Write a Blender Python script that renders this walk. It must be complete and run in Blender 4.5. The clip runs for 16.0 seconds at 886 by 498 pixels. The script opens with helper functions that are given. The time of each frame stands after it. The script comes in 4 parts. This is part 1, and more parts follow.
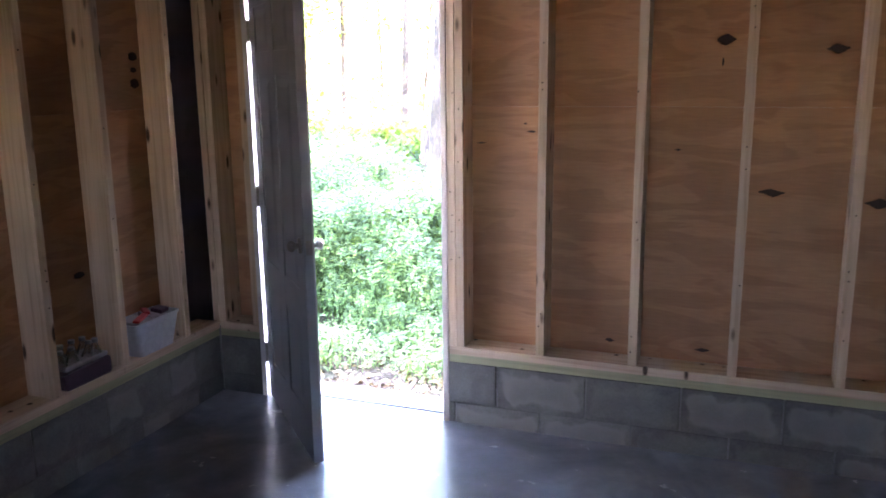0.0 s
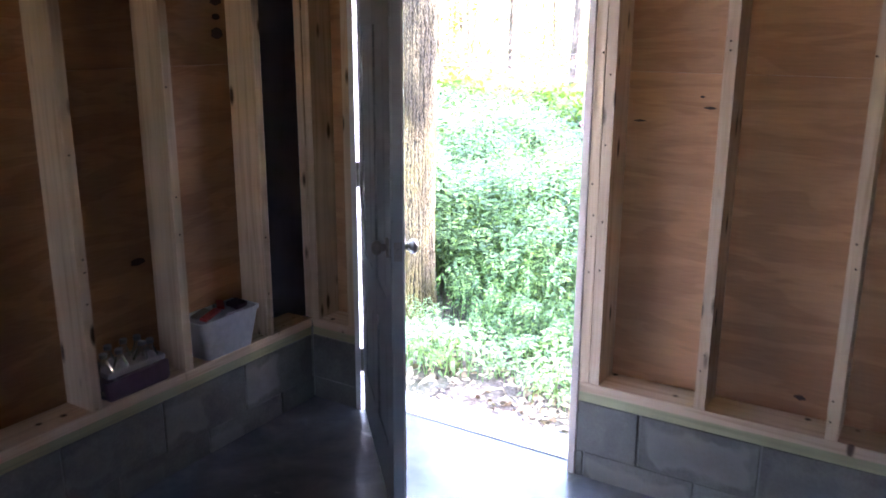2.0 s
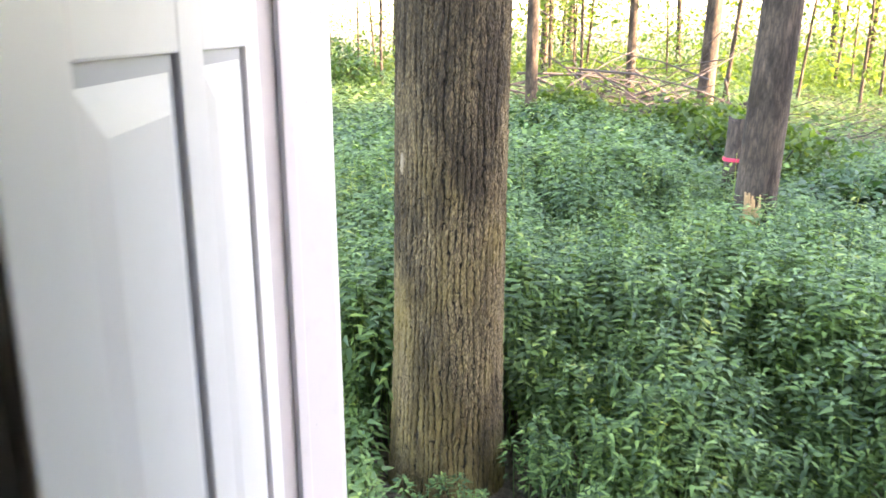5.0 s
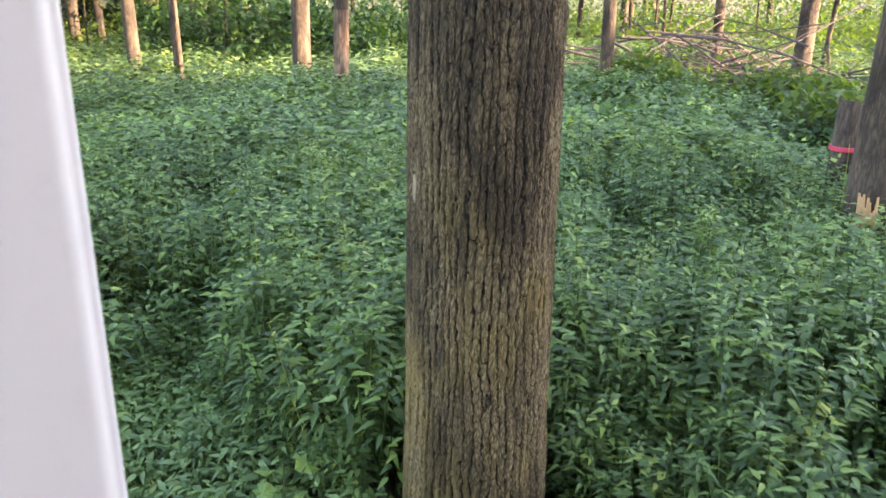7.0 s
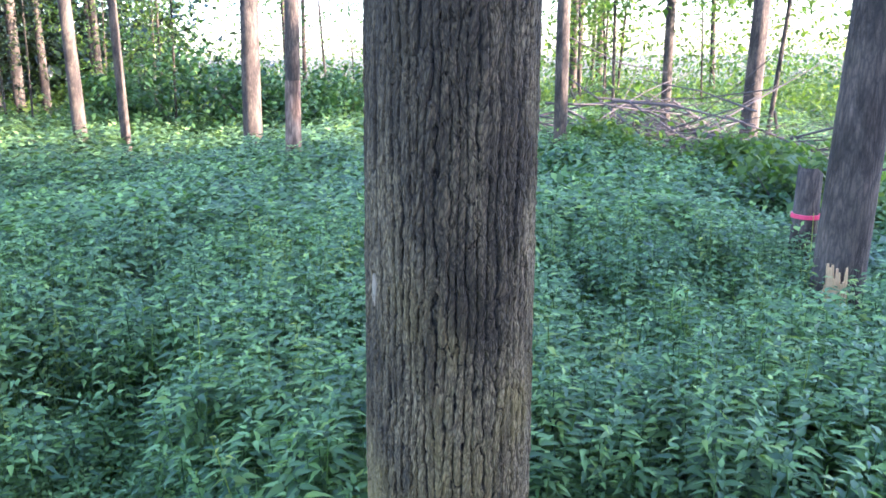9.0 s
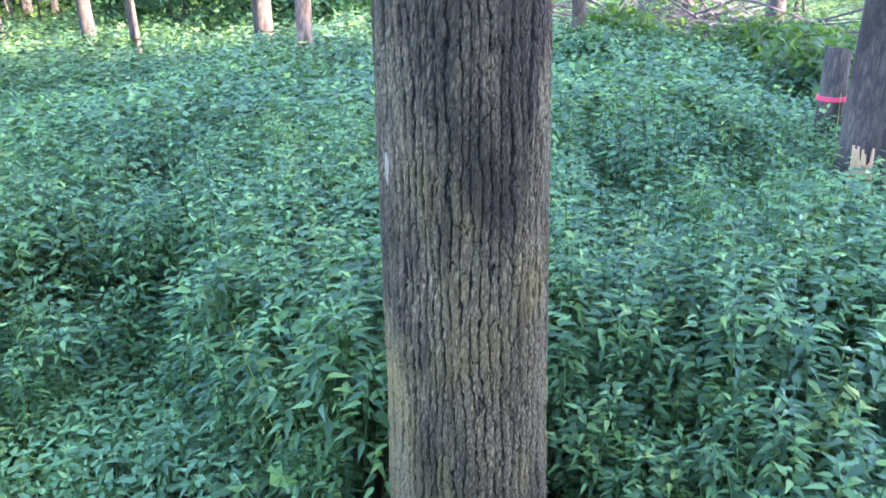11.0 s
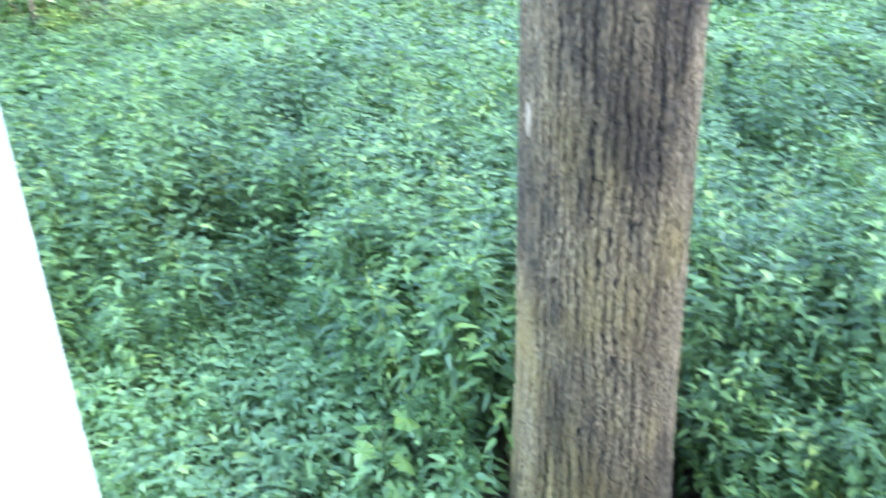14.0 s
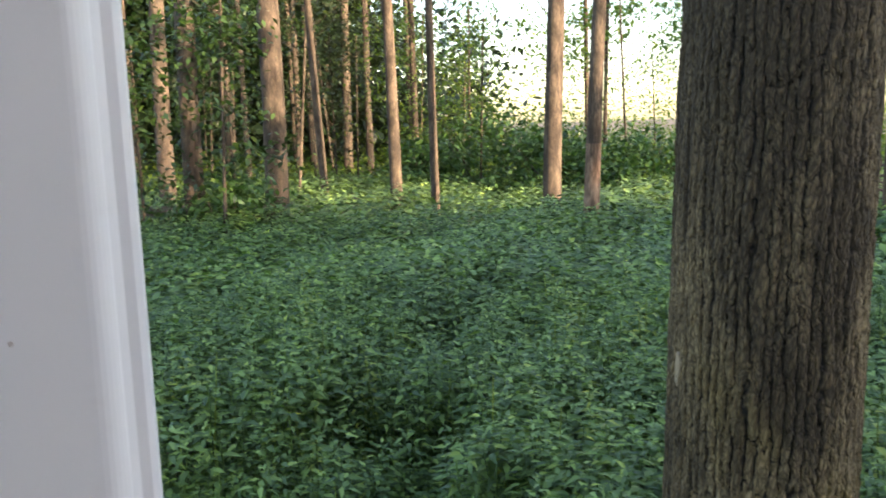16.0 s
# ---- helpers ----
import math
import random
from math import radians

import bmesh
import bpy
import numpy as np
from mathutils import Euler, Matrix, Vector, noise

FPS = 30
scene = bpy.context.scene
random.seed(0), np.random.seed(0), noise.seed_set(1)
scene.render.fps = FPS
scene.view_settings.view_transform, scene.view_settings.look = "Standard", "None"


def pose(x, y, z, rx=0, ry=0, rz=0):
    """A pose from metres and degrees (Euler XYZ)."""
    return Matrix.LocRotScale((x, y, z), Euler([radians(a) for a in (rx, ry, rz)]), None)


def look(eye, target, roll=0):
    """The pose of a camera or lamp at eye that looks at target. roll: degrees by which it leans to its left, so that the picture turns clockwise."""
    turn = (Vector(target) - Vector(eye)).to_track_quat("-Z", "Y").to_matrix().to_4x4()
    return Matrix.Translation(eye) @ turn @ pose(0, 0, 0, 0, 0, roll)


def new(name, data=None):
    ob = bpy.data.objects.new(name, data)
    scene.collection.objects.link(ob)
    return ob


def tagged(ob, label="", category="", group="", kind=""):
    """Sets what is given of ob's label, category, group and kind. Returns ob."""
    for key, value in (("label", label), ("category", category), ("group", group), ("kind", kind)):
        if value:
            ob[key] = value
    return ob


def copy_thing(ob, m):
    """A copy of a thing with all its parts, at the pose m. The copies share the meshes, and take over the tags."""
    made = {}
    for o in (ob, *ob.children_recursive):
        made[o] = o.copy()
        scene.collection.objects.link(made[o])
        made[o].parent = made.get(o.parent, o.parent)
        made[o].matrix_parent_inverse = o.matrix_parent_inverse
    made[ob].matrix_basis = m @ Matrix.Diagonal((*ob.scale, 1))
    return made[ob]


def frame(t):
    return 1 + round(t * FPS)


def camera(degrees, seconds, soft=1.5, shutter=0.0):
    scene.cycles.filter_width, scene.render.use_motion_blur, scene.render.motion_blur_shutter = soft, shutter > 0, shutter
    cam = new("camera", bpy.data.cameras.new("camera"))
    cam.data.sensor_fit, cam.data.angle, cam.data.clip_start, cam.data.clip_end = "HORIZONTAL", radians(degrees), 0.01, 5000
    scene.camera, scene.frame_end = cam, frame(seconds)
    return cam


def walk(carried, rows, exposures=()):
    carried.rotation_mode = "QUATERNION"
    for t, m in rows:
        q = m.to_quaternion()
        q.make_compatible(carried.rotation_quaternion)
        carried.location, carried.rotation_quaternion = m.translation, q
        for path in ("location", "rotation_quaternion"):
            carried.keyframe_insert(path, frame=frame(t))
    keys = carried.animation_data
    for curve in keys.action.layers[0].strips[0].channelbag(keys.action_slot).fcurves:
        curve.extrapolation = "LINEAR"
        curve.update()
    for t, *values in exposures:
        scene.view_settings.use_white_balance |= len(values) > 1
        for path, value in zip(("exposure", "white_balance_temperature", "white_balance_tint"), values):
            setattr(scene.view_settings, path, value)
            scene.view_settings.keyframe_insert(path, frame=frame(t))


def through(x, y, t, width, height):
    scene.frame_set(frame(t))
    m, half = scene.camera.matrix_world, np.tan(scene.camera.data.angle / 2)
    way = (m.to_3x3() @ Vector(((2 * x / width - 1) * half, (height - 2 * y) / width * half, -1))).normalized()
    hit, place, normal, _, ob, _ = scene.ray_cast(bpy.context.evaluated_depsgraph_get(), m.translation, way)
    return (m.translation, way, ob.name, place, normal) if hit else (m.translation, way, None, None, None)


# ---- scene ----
cam = camera(56.5, 16.0, soft=1.7, shutter=0.45)
METRES, EYE, TILT, LEAN, TURN = 4.6, 1.62, 0.0, 0.0, 20.3
ROWS = [
    (0.0, 0.0, 0.0, 0.0, -0.14, -12.18, 0.64),
    (0.5, 0.0037, 0.0247, -0.0034, 2.49, -13.35, 1.5),
    (1.0, 0.0256, 0.0565, -0.0065, 8.34, -14.47, 2.12),
    (1.5, 0.0322, 0.1095, -0.0079, 11.74, -14.96, 1.59),
    (2.0, 0.0204, 0.1845, -0.0052, 11.67, -14.89, -0.24),
    (2.5, 0.0233, 0.2626, -0.006, 16.11, -15.4, 3.5),
    (3.0, 0.0092, 0.3401, -0.0072, 14.12, -14.75, 3.41),
    (3.5, -0.0047, 0.4249, -0.0057, 12.94, -14.72, 2.5),
    (4.0, -0.0033, 0.4964, 0.0014, 18.54, -14.7, 2.41),
    (4.5, -0.0233, 0.5706, 0.0006, 18.76, -14.34, 0.41),
    (7.0, -0.0761, 0.8205, 0.0142, 24.65, -17.49, 0.25),
    (7.5, -0.0932, 0.8501, 0.0171, 22.56, -15.27, 1.15),
    (8.0, -0.1065, 0.8647, 0.0254, 20.88, -11.99, 0.96),
    (10.5, -0.1034, 0.8752, 0.0099, 22.39, -18.01, 1.57),
    (11.0, -0.1036, 0.8761, 0.0072, 22.23, -19.99, 2.25),
    (11.5, -0.1038, 0.8774, 0.006, 21.57, -21.13, 2.49),
    (12.0, -0.1028, 0.8776, 0.0051, 20.0, -21.82, 2.66),
    (12.5, -0.0974, 0.8793, 0.0023, 16.33, -22.94, 3.21),
    (13.0, -0.0958, 0.8811, -0.0014, 14.22, -24.58, 3.48),
    (13.5, -0.1087, 0.8797, 0.0001, 21.29, -25.08, 2.46),
    (14.0, -0.1161, 0.8754, 0.0049, 30.59, -22.84, 2.72),
    (14.5, -0.1204, 0.8756, 0.0169, 39.52, -16.66, 3.56),
    (15.0, -0.1186, 0.8771, 0.0274, 43.8, -10.19, 2.74),
    (15.5, -0.1175, 0.8777, 0.0276, 43.72, -8.45, 1.92),
    (16.0, -0.1134, 0.8777, 0.0255, 41.6, -8.6, 1.72),
]
EXPOSURES = [(0.0, 6.8, 6250, 38), (1.0, 6.7, 6250, 37), (3.0, 6.5, 5900, 36), (3.5, 6.2, 5850, 34), (4.0, 5.75, 6100, 32), (4.5, 4.8, 7000, 29), (7.0, 3.35, 6900, 25), (7.6, 3.45, 6700, 26), (8.0, 3.45, 5150, 29), (8.2, 3.46, 5050, 28), (10.4, 3.72, 5050, 27), (11.0, 3.92, 4950, 27), (13.0, 4.45, 5300, 27),
             (13.7, 4.8, 5350, 23), (14.0, 4.7, 5450, 22), (14.5, 4.2, 6500, 20), (15.0, 2.85, 6600, 17), (16.0, 2.5, 6600, 17)]
walk(cam, [(t, pose(0, 0, EYE, TILT, LEAN, TURN) @ pose(METRES * x, METRES * y, METRES * z, 90 + pitch, roll, yaw)) for t, x, y, z, yaw, pitch, roll in ROWS], EXPOSURES)

# ---- world, sun and sky ----
SUN_EL, SUN_AZ = 12.0, 65.0
world = bpy.data.worlds.new("sky")
scene.world = world
world.use_nodes = True
wt = world.node_tree
sky = wt.nodes.new("ShaderNodeTexSky")
sky.sky_type, sky.sun_disc = "NISHITA", False
sky.sun_elevation, sky.sun_rotation = radians(SUN_EL), radians(SUN_AZ)
wt.links.new(sky.outputs[0], wt.nodes["Background"].inputs[0])
wt.nodes["Background"].inputs[1].default_value = 0.15
sun = new("sun", bpy.data.lights.new("sun", "SUN"))
sun.data.energy, sun.data.angle, sun.data.color = 4.5, radians(0.6), (1.0, 0.80, 0.52)
az, el = radians(SUN_AZ), radians(SUN_EL)
sun_from = Vector((math.sin(az) * math.cos(el), math.cos(az) * math.cos(el), math.sin(el)))
sun.matrix_world = look(sun_from * 60, (0, 0, 0))


# ---- materials ----
def material(name):
    m = bpy.data.materials.new(name)
    m.use_nodes = True
    nt = m.node_tree
    return m, nt, nt.nodes["Principled BSDF"]


def node(nt, kind, **inputs):
    n = nt.nodes.new("ShaderNode" + kind)
    for key, value in inputs.items():
        n.inputs[key.replace("_", " ")].default_value = value
    return n


def coords(nt, scale, kind="Object"):
    tc = nt.nodes.new("ShaderNodeTexCoord")
    mp = nt.nodes.new("ShaderNodeMapping")
    mp.inputs["Scale"].default_value = scale
    nt.links.new(tc.outputs[kind], mp.inputs["Vector"])
    return mp.outputs["Vector"]


def ramp(nt, source, stops):
    r = nt.nodes.new("ShaderNodeValToRGB")
    while len(r.color_ramp.elements) < len(stops):
        r.color_ramp.elements.new(0.5)
    for e, (p, c) in zip(r.color_ramp.elements, stops):
        e.position, e.color = p, (*c, 1) if len(c) == 3 else c
    nt.links.new(source, r.inputs[0])
    return r.outputs[0]


def blend(nt, a, b, fac, mode="MIX"):
    n = nt.nodes.new("ShaderNodeMix")
    n.data_type, n.blend_type = "RGBA", mode
    for sock, v in ((n.inputs[6], a), (n.inputs[7], b), (n.inputs[0], fac)):
        if isinstance(v, (int, float)):
            sock.default_value = v
        elif isinstance(v, tuple):
            sock.default_value = (*v, 1)
        else:
            nt.links.new(v, sock)
    return n.outputs[2]


def bump(nt, bsdf, height, strength=0.3, distance=0.01):
    b = nt.nodes.new("ShaderNodeBump")
    b.inputs["Strength"].default_value, b.inputs["Distance"].default_value = strength, distance
    nt.links.new(height, b.inputs["Height"])
    nt.links.new(b.outputs[0], bsdf.inputs["Normal"])


def noise_tex(nt, vec, scale, detail=5.0, rough=0.6, distort=0.0):
    n = node(nt, "TexNoise", Scale=scale, Detail=detail, Roughness=rough, Distortion=distort)
    nt.links.new(vec, n.inputs["Vector"])
    return n.outputs[0]


def shifted(nt, vec, amount=7.0):
    """Object coordinates moved by the object's random number, so that no two pieces show the same grain."""
    oi = nt.nodes.new("ShaderNodeObjectInfo")
    mul = nt.nodes.new("ShaderNodeVectorMath")
    mul.operation = "MULTIPLY_ADD"
    comb = nt.nodes.new("ShaderNodeCombineXYZ")
    for i in range(3):
        nt.links.new(oi.outputs["Random"], comb.inputs[i])
    nt.links.new(comb.outputs[0], mul.inputs[0])
    mul.inputs[1].default_value = (amount, amount * 1.7, amount * 2.3)
    nt.links.new(vec, mul.inputs[2])
    return mul.outputs[0], oi.outputs["Random"]


def lumber(name, light, dark, grain=(45, 45, 1.6), knots=True):
    m, nt, b = material(name)
    v, rnd = shifted(nt, coords(nt, grain))
    g = noise_tex(nt, v, 1.0, 6, 0.62, 0.6)
    col = ramp(nt, g, [(0.3, dark), (0.52, light), (0.8, tuple(c * 1.12 for c in light))])
    v2, _ = shifted(nt, coords(nt, (4, 4, 1.2)))
    stain = noise_tex(nt, v2, 1.0, 3)
    col = blend(nt, col, tuple(c * 0.7 for c in dark), ramp(nt, stain, [(0.55, (0, 0, 0)), (0.85, (0.55, 0.55, 0.55))]))
    if knots:
        v3, _ = shifted(nt, coords(nt, (14, 14, 4.5)))
        vo = node(nt, "TexVoronoi", Scale=1.0)
        nt.links.new(v3, vo.inputs["Vector"])
        k = ramp(nt, vo.outputs["Distance"], [(0.1, (1, 1, 1)), (0.2, (0, 0, 0))])
        col = blend(nt, col, (0.06, 0.03, 0.015), k)
    tint = ramp(nt, rnd, [(0.0, (0.82, 0.8, 0.78)), (1.0, (1.05, 1.0, 0.96))])
    col = blend(nt, col, tint, 1.0, "MULTIPLY")
    nt.links.new(col, b.inputs["Base Color"])
    b.inputs["Roughness"].default_value = 0.72
    bump(nt, b, g, 0.25, 0.003)
    return m


def plywood(name, light, dark):
    m, nt, b = material(name)
    v, rnd = shifted(nt, coords(nt, (1.1, 1.1, 5.0)))
    n1 = noise_tex(nt, v, 1.6, 3, 0.5, 0.8)
    mul = node(nt, "Math")
    mul.operation = "MULTIPLY"
    nt.links.new(n1, mul.inputs[0])
    mul.inputs[1].default_value = 16.0
    sn = nt.nodes.new("ShaderNodeMath")
    sn.operation = "SINE"
    nt.links.new(mul.outputs[0], sn.inputs[0])
    fine = noise_tex(nt, shifted(nt, coords(nt, (14, 14, 160)))[0], 1.0, 4)
    rings = ramp(nt, sn.outputs[0], [(0.25, dark), (0.75, light)])
    col = blend(nt, light, rings, 0.68)
    col = blend(nt, col, ramp(nt, fine, [(0.3, tuple(c * 0.72 for c in light)), (0.7, tuple(c * 1.1 for c in light))]), 0.45)
    big = noise_tex(nt, shifted(nt, coords(nt, (1.5, 1.5, 1.5)))[0], 1.3, 3)
    col = blend(nt, col, tuple(c * 0.62 for c in dark), ramp(nt, big, [(0.45, (0, 0, 0)), (0.8, (0.6, 0.6, 0.6))]))
    nt.links.new(col, b.inputs["Base Color"])
    b.inputs["Roughness"].default_value = 0.62
    bump(nt, b, fine, 0.12, 0.002)
    return m


def masonry(name, base, pale, dark, smear, wash=None):
    m, nt, b = material(name)
    v, rnd = shifted(nt, coords(nt, (1, 1, 1)))
    fine = noise_tex(nt, v, 90, 5, 0.7)
    blot = noise_tex(nt, v, 7, 3, 0.5, 0.4)
    col = blend(nt, base, pale, ramp(nt, blot, [(0.42, (0, 0, 0)), (0.56, (smear,) * 3)]))
    col = blend(nt, col, dark, ramp(nt, noise_tex(nt, v, 3.1, 4), [(0.48, (0, 0, 0)), (0.72, (0.75,) * 3)]))
    col = blend(nt, col, ramp(nt, fine, [(0.25, (0.62,) * 3), (0.7, (1.1,) * 3)]), 0.7, "MULTIPLY")
    col = blend(nt, col, ramp(nt, rnd, [(0, (0.85,) * 3), (1, (1.1,) * 3)]), 1.0, "MULTIPLY")
    if wash:
        sep = nt.nodes.new("ShaderNodeSeparateXYZ")
        nt.links.new(coords(nt, (1, 1, 1)), sep.inputs[0])
        long = nt.nodes.new("ShaderNodeMath")
        long.operation = "ADD"
        nt.links.new(sep.outputs[0], long.inputs[0])
        nt.links.new(sep.outputs[1], long.inputs[1])
        edges = []
        for source, middle, reach in ((long.outputs[0], wash[0], 0.2), (sep.outputs[2], 0.099, 0.099)):
            d = nt.nodes.new("ShaderNodeMath")
            d.operation = "SUBTRACT"
            nt.links.new(source, d.inputs[0])
            d.inputs[1].default_value = middle
            d2 = nt.nodes.new("ShaderNodeMath")
            d2.operation = "ABSOLUTE"
            nt.links.new(d.outputs[0], d2.inputs[0])
            d3 = nt.nodes.new("ShaderNodeMath")
            d3.operation = "SUBTRACT"
            d3.inputs[0].default_value = reach
            nt.links.new(d2.outputs[0], d3.inputs[1])
            edges.append(d3.outputs[0])
        low = nt.nodes.new("ShaderNodeMath")
        low.operation = "SMOOTH_MIN"
        low.inputs[2].default_value = 0.03
        for k in range(2):
            nt.links.new(edges[k], low.inputs[k])
        ragged = nt.nodes.new("ShaderNodeMath")
        ragged.operation = "MULTIPLY_ADD"
        nt.links.new(noise_tex(nt, v, 9, 3, 0.5, 0.3), ragged.inputs[0])
        ragged.inputs[1].default_value = 0.11
        nt.links.new(low.outputs[0], ragged.inputs[2])
        mask = ramp(nt, ragged.outputs[0], [(0.075, (0, 0, 0)), (0.092, (0.8,) * 3), (0.13, (0.55,) * 3)])
        col = blend(nt, col, tuple(c * 0.92 for c in pale), blend(nt, mask, ramp(nt, rnd, [(0.2, (0.25,) * 3), (0.8, (1,) * 3)]), 1.0, "MULTIPLY"))
    nt.links.new(col, b.inputs["Base Color"])
    b.inputs["Roughness"].default_value = 0.9
    bump(nt, b, fine, 0.3, 0.004)
    return m


def concrete_floor():
    m, nt, b = material("trowelled concrete")
    v = coords(nt, (1, 1, 1))
    big = noise_tex(nt, v, 1.4, 5, 0.6, 0.7)
    mid = noise_tex(nt, v, 6, 5, 0.65, 0.4)
    fine = noise_tex(nt, v, 140, 3)
    col = ramp(nt, big, [(0.3, (0.07, 0.075, 0.086)), (0.7, (0.18, 0.187, 0.2))])
    col = blend(nt, col, ramp(nt, mid, [(0.3, (0.6,) * 3), (0.75, (1.15,) * 3)]), 0.7, "MULTIPLY")
    nt.links.new(col, b.inputs["Base Color"])
    nt.links.new(ramp(nt, mid, [(0.25, (0.2,) * 3), (0.75, (0.29,) * 3)]), b.inputs["Roughness"])
    bump(nt, b, fine, 0.12, 0.002)
    return m


def paint(name, colour, rough=0.4, grime=0.12):
    m, nt, b = material(name)
    v, _ = shifted(nt, coords(nt, (1, 1, 1)))
    d = noise_tex(nt, v, 9, 6, 0.7)
    col = blend(nt, colour, tuple(c * 0.55 for c in colour), ramp(nt, d, [(0.55, (0, 0, 0)), (0.85, (grime * 4,) * 3)]))
    nt.links.new(col, b.inputs["Base Color"])
    b.inputs["Roughness"].default_value = rough
    bump(nt, b, noise_tex(nt, v, 160, 2), 0.06, 0.001)
    return m


def plain(name, colour, rough=0.5, metal=0.0):
    m, nt, b = material(name)
    v, _ = shifted(nt, coords(nt, (1, 1, 1)))
    n = noise_tex(nt, v, 35, 4)
    col = blend(nt, colour, ramp(nt, n, [(0.3, (0.87,) * 3), (0.7, (1.08,) * 3)]), 1.0, "MULTIPLY")
    nt.links.new(col, b.inputs["Base Color"])
    b.inputs["Roughness"].default_value, b.inputs["Metallic"].default_value = rough, metal
    return m


def foliage(name, dark, light, through=0.35, gloss=0.42):
    m, nt, b = material(name)
    geo = nt.nodes.new("ShaderNodeNewGeometry")
    col = ramp(nt, geo.outputs["Random Per Island"], [(0.0, dark), (0.6, tuple(0.6 * a + 0.4 * c for a, c in zip(dark, light))), (0.94, light), (1.0, tuple(min(1, c * f) for c, f in zip(light, (1.35, 1.15, 0.9))))])
    patch = noise_tex(nt, coords(nt, (1, 1, 1)), 0.9, 3)
    col = blend(nt, col, ramp(nt, patch, [(0.3, (0.7, 0.74, 0.78)), (0.7, (1.22, 1.18, 1.0))]), 1.0, "MULTIPLY")
    nt.links.new(col, b.inputs["Base Color"])
    b.inputs["Roughness"].default_value, b.inputs["Specular IOR Level"].default_value = gloss, 0.5
    tr = nt.nodes.new("ShaderNodeBsdfTranslucent")
    nt.links.new(blend(nt, col, (1.3, 1.35, 0.6), 1.0, "MULTIPLY"), tr.inputs[0])
    mix = nt.nodes.new("ShaderNodeMixShader")
    mix.inputs[0].default_value = through
    nt.links.new(b.outputs[0], mix.inputs[1])
    nt.links.new(tr.outputs[0], mix.inputs[2])
    nt.links.new(mix.outputs[0], nt.nodes["Material Output"].inputs[0])
    return m


def bark(name, ridge, furrow, moss, zs=0.3, scale=55, relief=0.6, inner=None, wet=None):
    m, nt, b = material(name)
    v = coords(nt, (1, 1, zs))
    warp = noise_tex(nt, v, 14, 4)
    add = nt.nodes.new("ShaderNodeVectorMath")
    add.operation = "MULTIPLY_ADD"
    nt.links.new(warp, add.inputs[0])
    add.inputs[1].default_value = (0.05, 0.05, 0.05)
    nt.links.new(v, add.inputs[2])
    vo = node(nt, "TexVoronoi", Scale=scale)
    vo.feature = "DISTANCE_TO_EDGE"
    nt.links.new(add.outputs[0], vo.inputs["Vector"])
    fine = noise_tex(nt, coords(nt, (1, 1, 0.5)), 130, 4, 0.7)
    col = ramp(nt, vo.outputs["Distance"], [(0.0, furrow), (0.13, tuple((a + c) / 2 for a, c in zip(ridge, furrow))), (0.35, ridge)])
    col = blend(nt, col, ramp(nt, fine, [(0.3, (0.65,) * 3), (0.72, (1.25,) * 3)]), 0.8, "MULTIPLY")
    big = noise_tex(nt, coords(nt, (1, 1, 0.45)), 5.5, 4)
    if wet:
        sep = nt.nodes.new("ShaderNodeSeparateXYZ")
        nt.links.new(coords(nt, (1, 1, 1)), sep.inputs[0])
        low = nt.nodes.new("ShaderNodeMapRange")
        for key, value in zip((1, 2, 3, 4), (0.2, 1.5, 0.16, -0.06)):
            low.inputs[key].default_value = value
        nt.links.new(sep.outputs[2], low.inputs[0])
        more = nt.nodes.new("ShaderNodeMath")
        nt.links.new(big, more.inputs[0])
        nt.links.new(low.outputs[0], more.inputs[1])
        big = more.outputs[0]
    col = blend(nt, col, moss, ramp(nt, big, [(0.5, (0, 0, 0)), (0.72, (0.65,) * 3)]))
    stain = noise_tex(nt, coords(nt, (1, 1, 0.3)), 5.5, 6, 0.65, 0.5)
    if wet:
        rng_z = nt.nodes.new("ShaderNodeMapRange")
        for key, value in zip((1, 2, 3, 4), (*wet, -0.07, 0.07)):
            rng_z.inputs[key].default_value = value
        nt.links.new(sep.outputs[2], rng_z.inputs[0])
        add2 = nt.nodes.new("ShaderNodeMath")
        nt.links.new(stain, add2.inputs[0])
        nt.links.new(rng_z.outputs[0], add2.inputs[1])
        stain = add2.outputs[0]
    col = blend(nt, col, (0.26, 0.245, 0.235), ramp(nt, stain, [(0.40, (0, 0, 0)), (0.58, (0.95,) * 3)]), "MULTIPLY")
    # Dark inner bark and crevice shade painted into the furrows as one near-black.
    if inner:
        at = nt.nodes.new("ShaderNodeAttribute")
        at.attribute_name = "furrow_shade"
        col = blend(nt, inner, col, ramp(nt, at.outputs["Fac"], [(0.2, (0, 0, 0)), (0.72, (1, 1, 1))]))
    nt.links.new(col, b.inputs["Base Color"])
    b.inputs["Roughness"].default_value = 0.93
    hgt = blend(nt, vo.outputs["Distance"], fine, 0.25)
    bump(nt, b, hgt, relief, 0.02)
    return m


def soil():
    m, nt, b = material("leaf litter soil")
    v = coords(nt, (1, 1, 1))
    f = noise_tex(nt, v, 38, 6, 0.7)
    g = noise_tex(nt, v, 1.6, 4)
    col = ramp(nt, f, [(0.3, (0.05, 0.036, 0.026)), (0.55, (0.15, 0.108, 0.076)), (0.75, (0.34, 0.265, 0.2))])
    col = blend(nt, col, (0.05, 0.075, 0.025), ramp(nt, g, [(0.45, (0, 0, 0)), (0.7, (0.6,) * 3)]))
    nt.links.new(col, b.inputs["Base Color"])
    b.inputs["Roughness"].default_value = 0.95
    bump(nt, b, f, 0.8, 0.03)
    return m


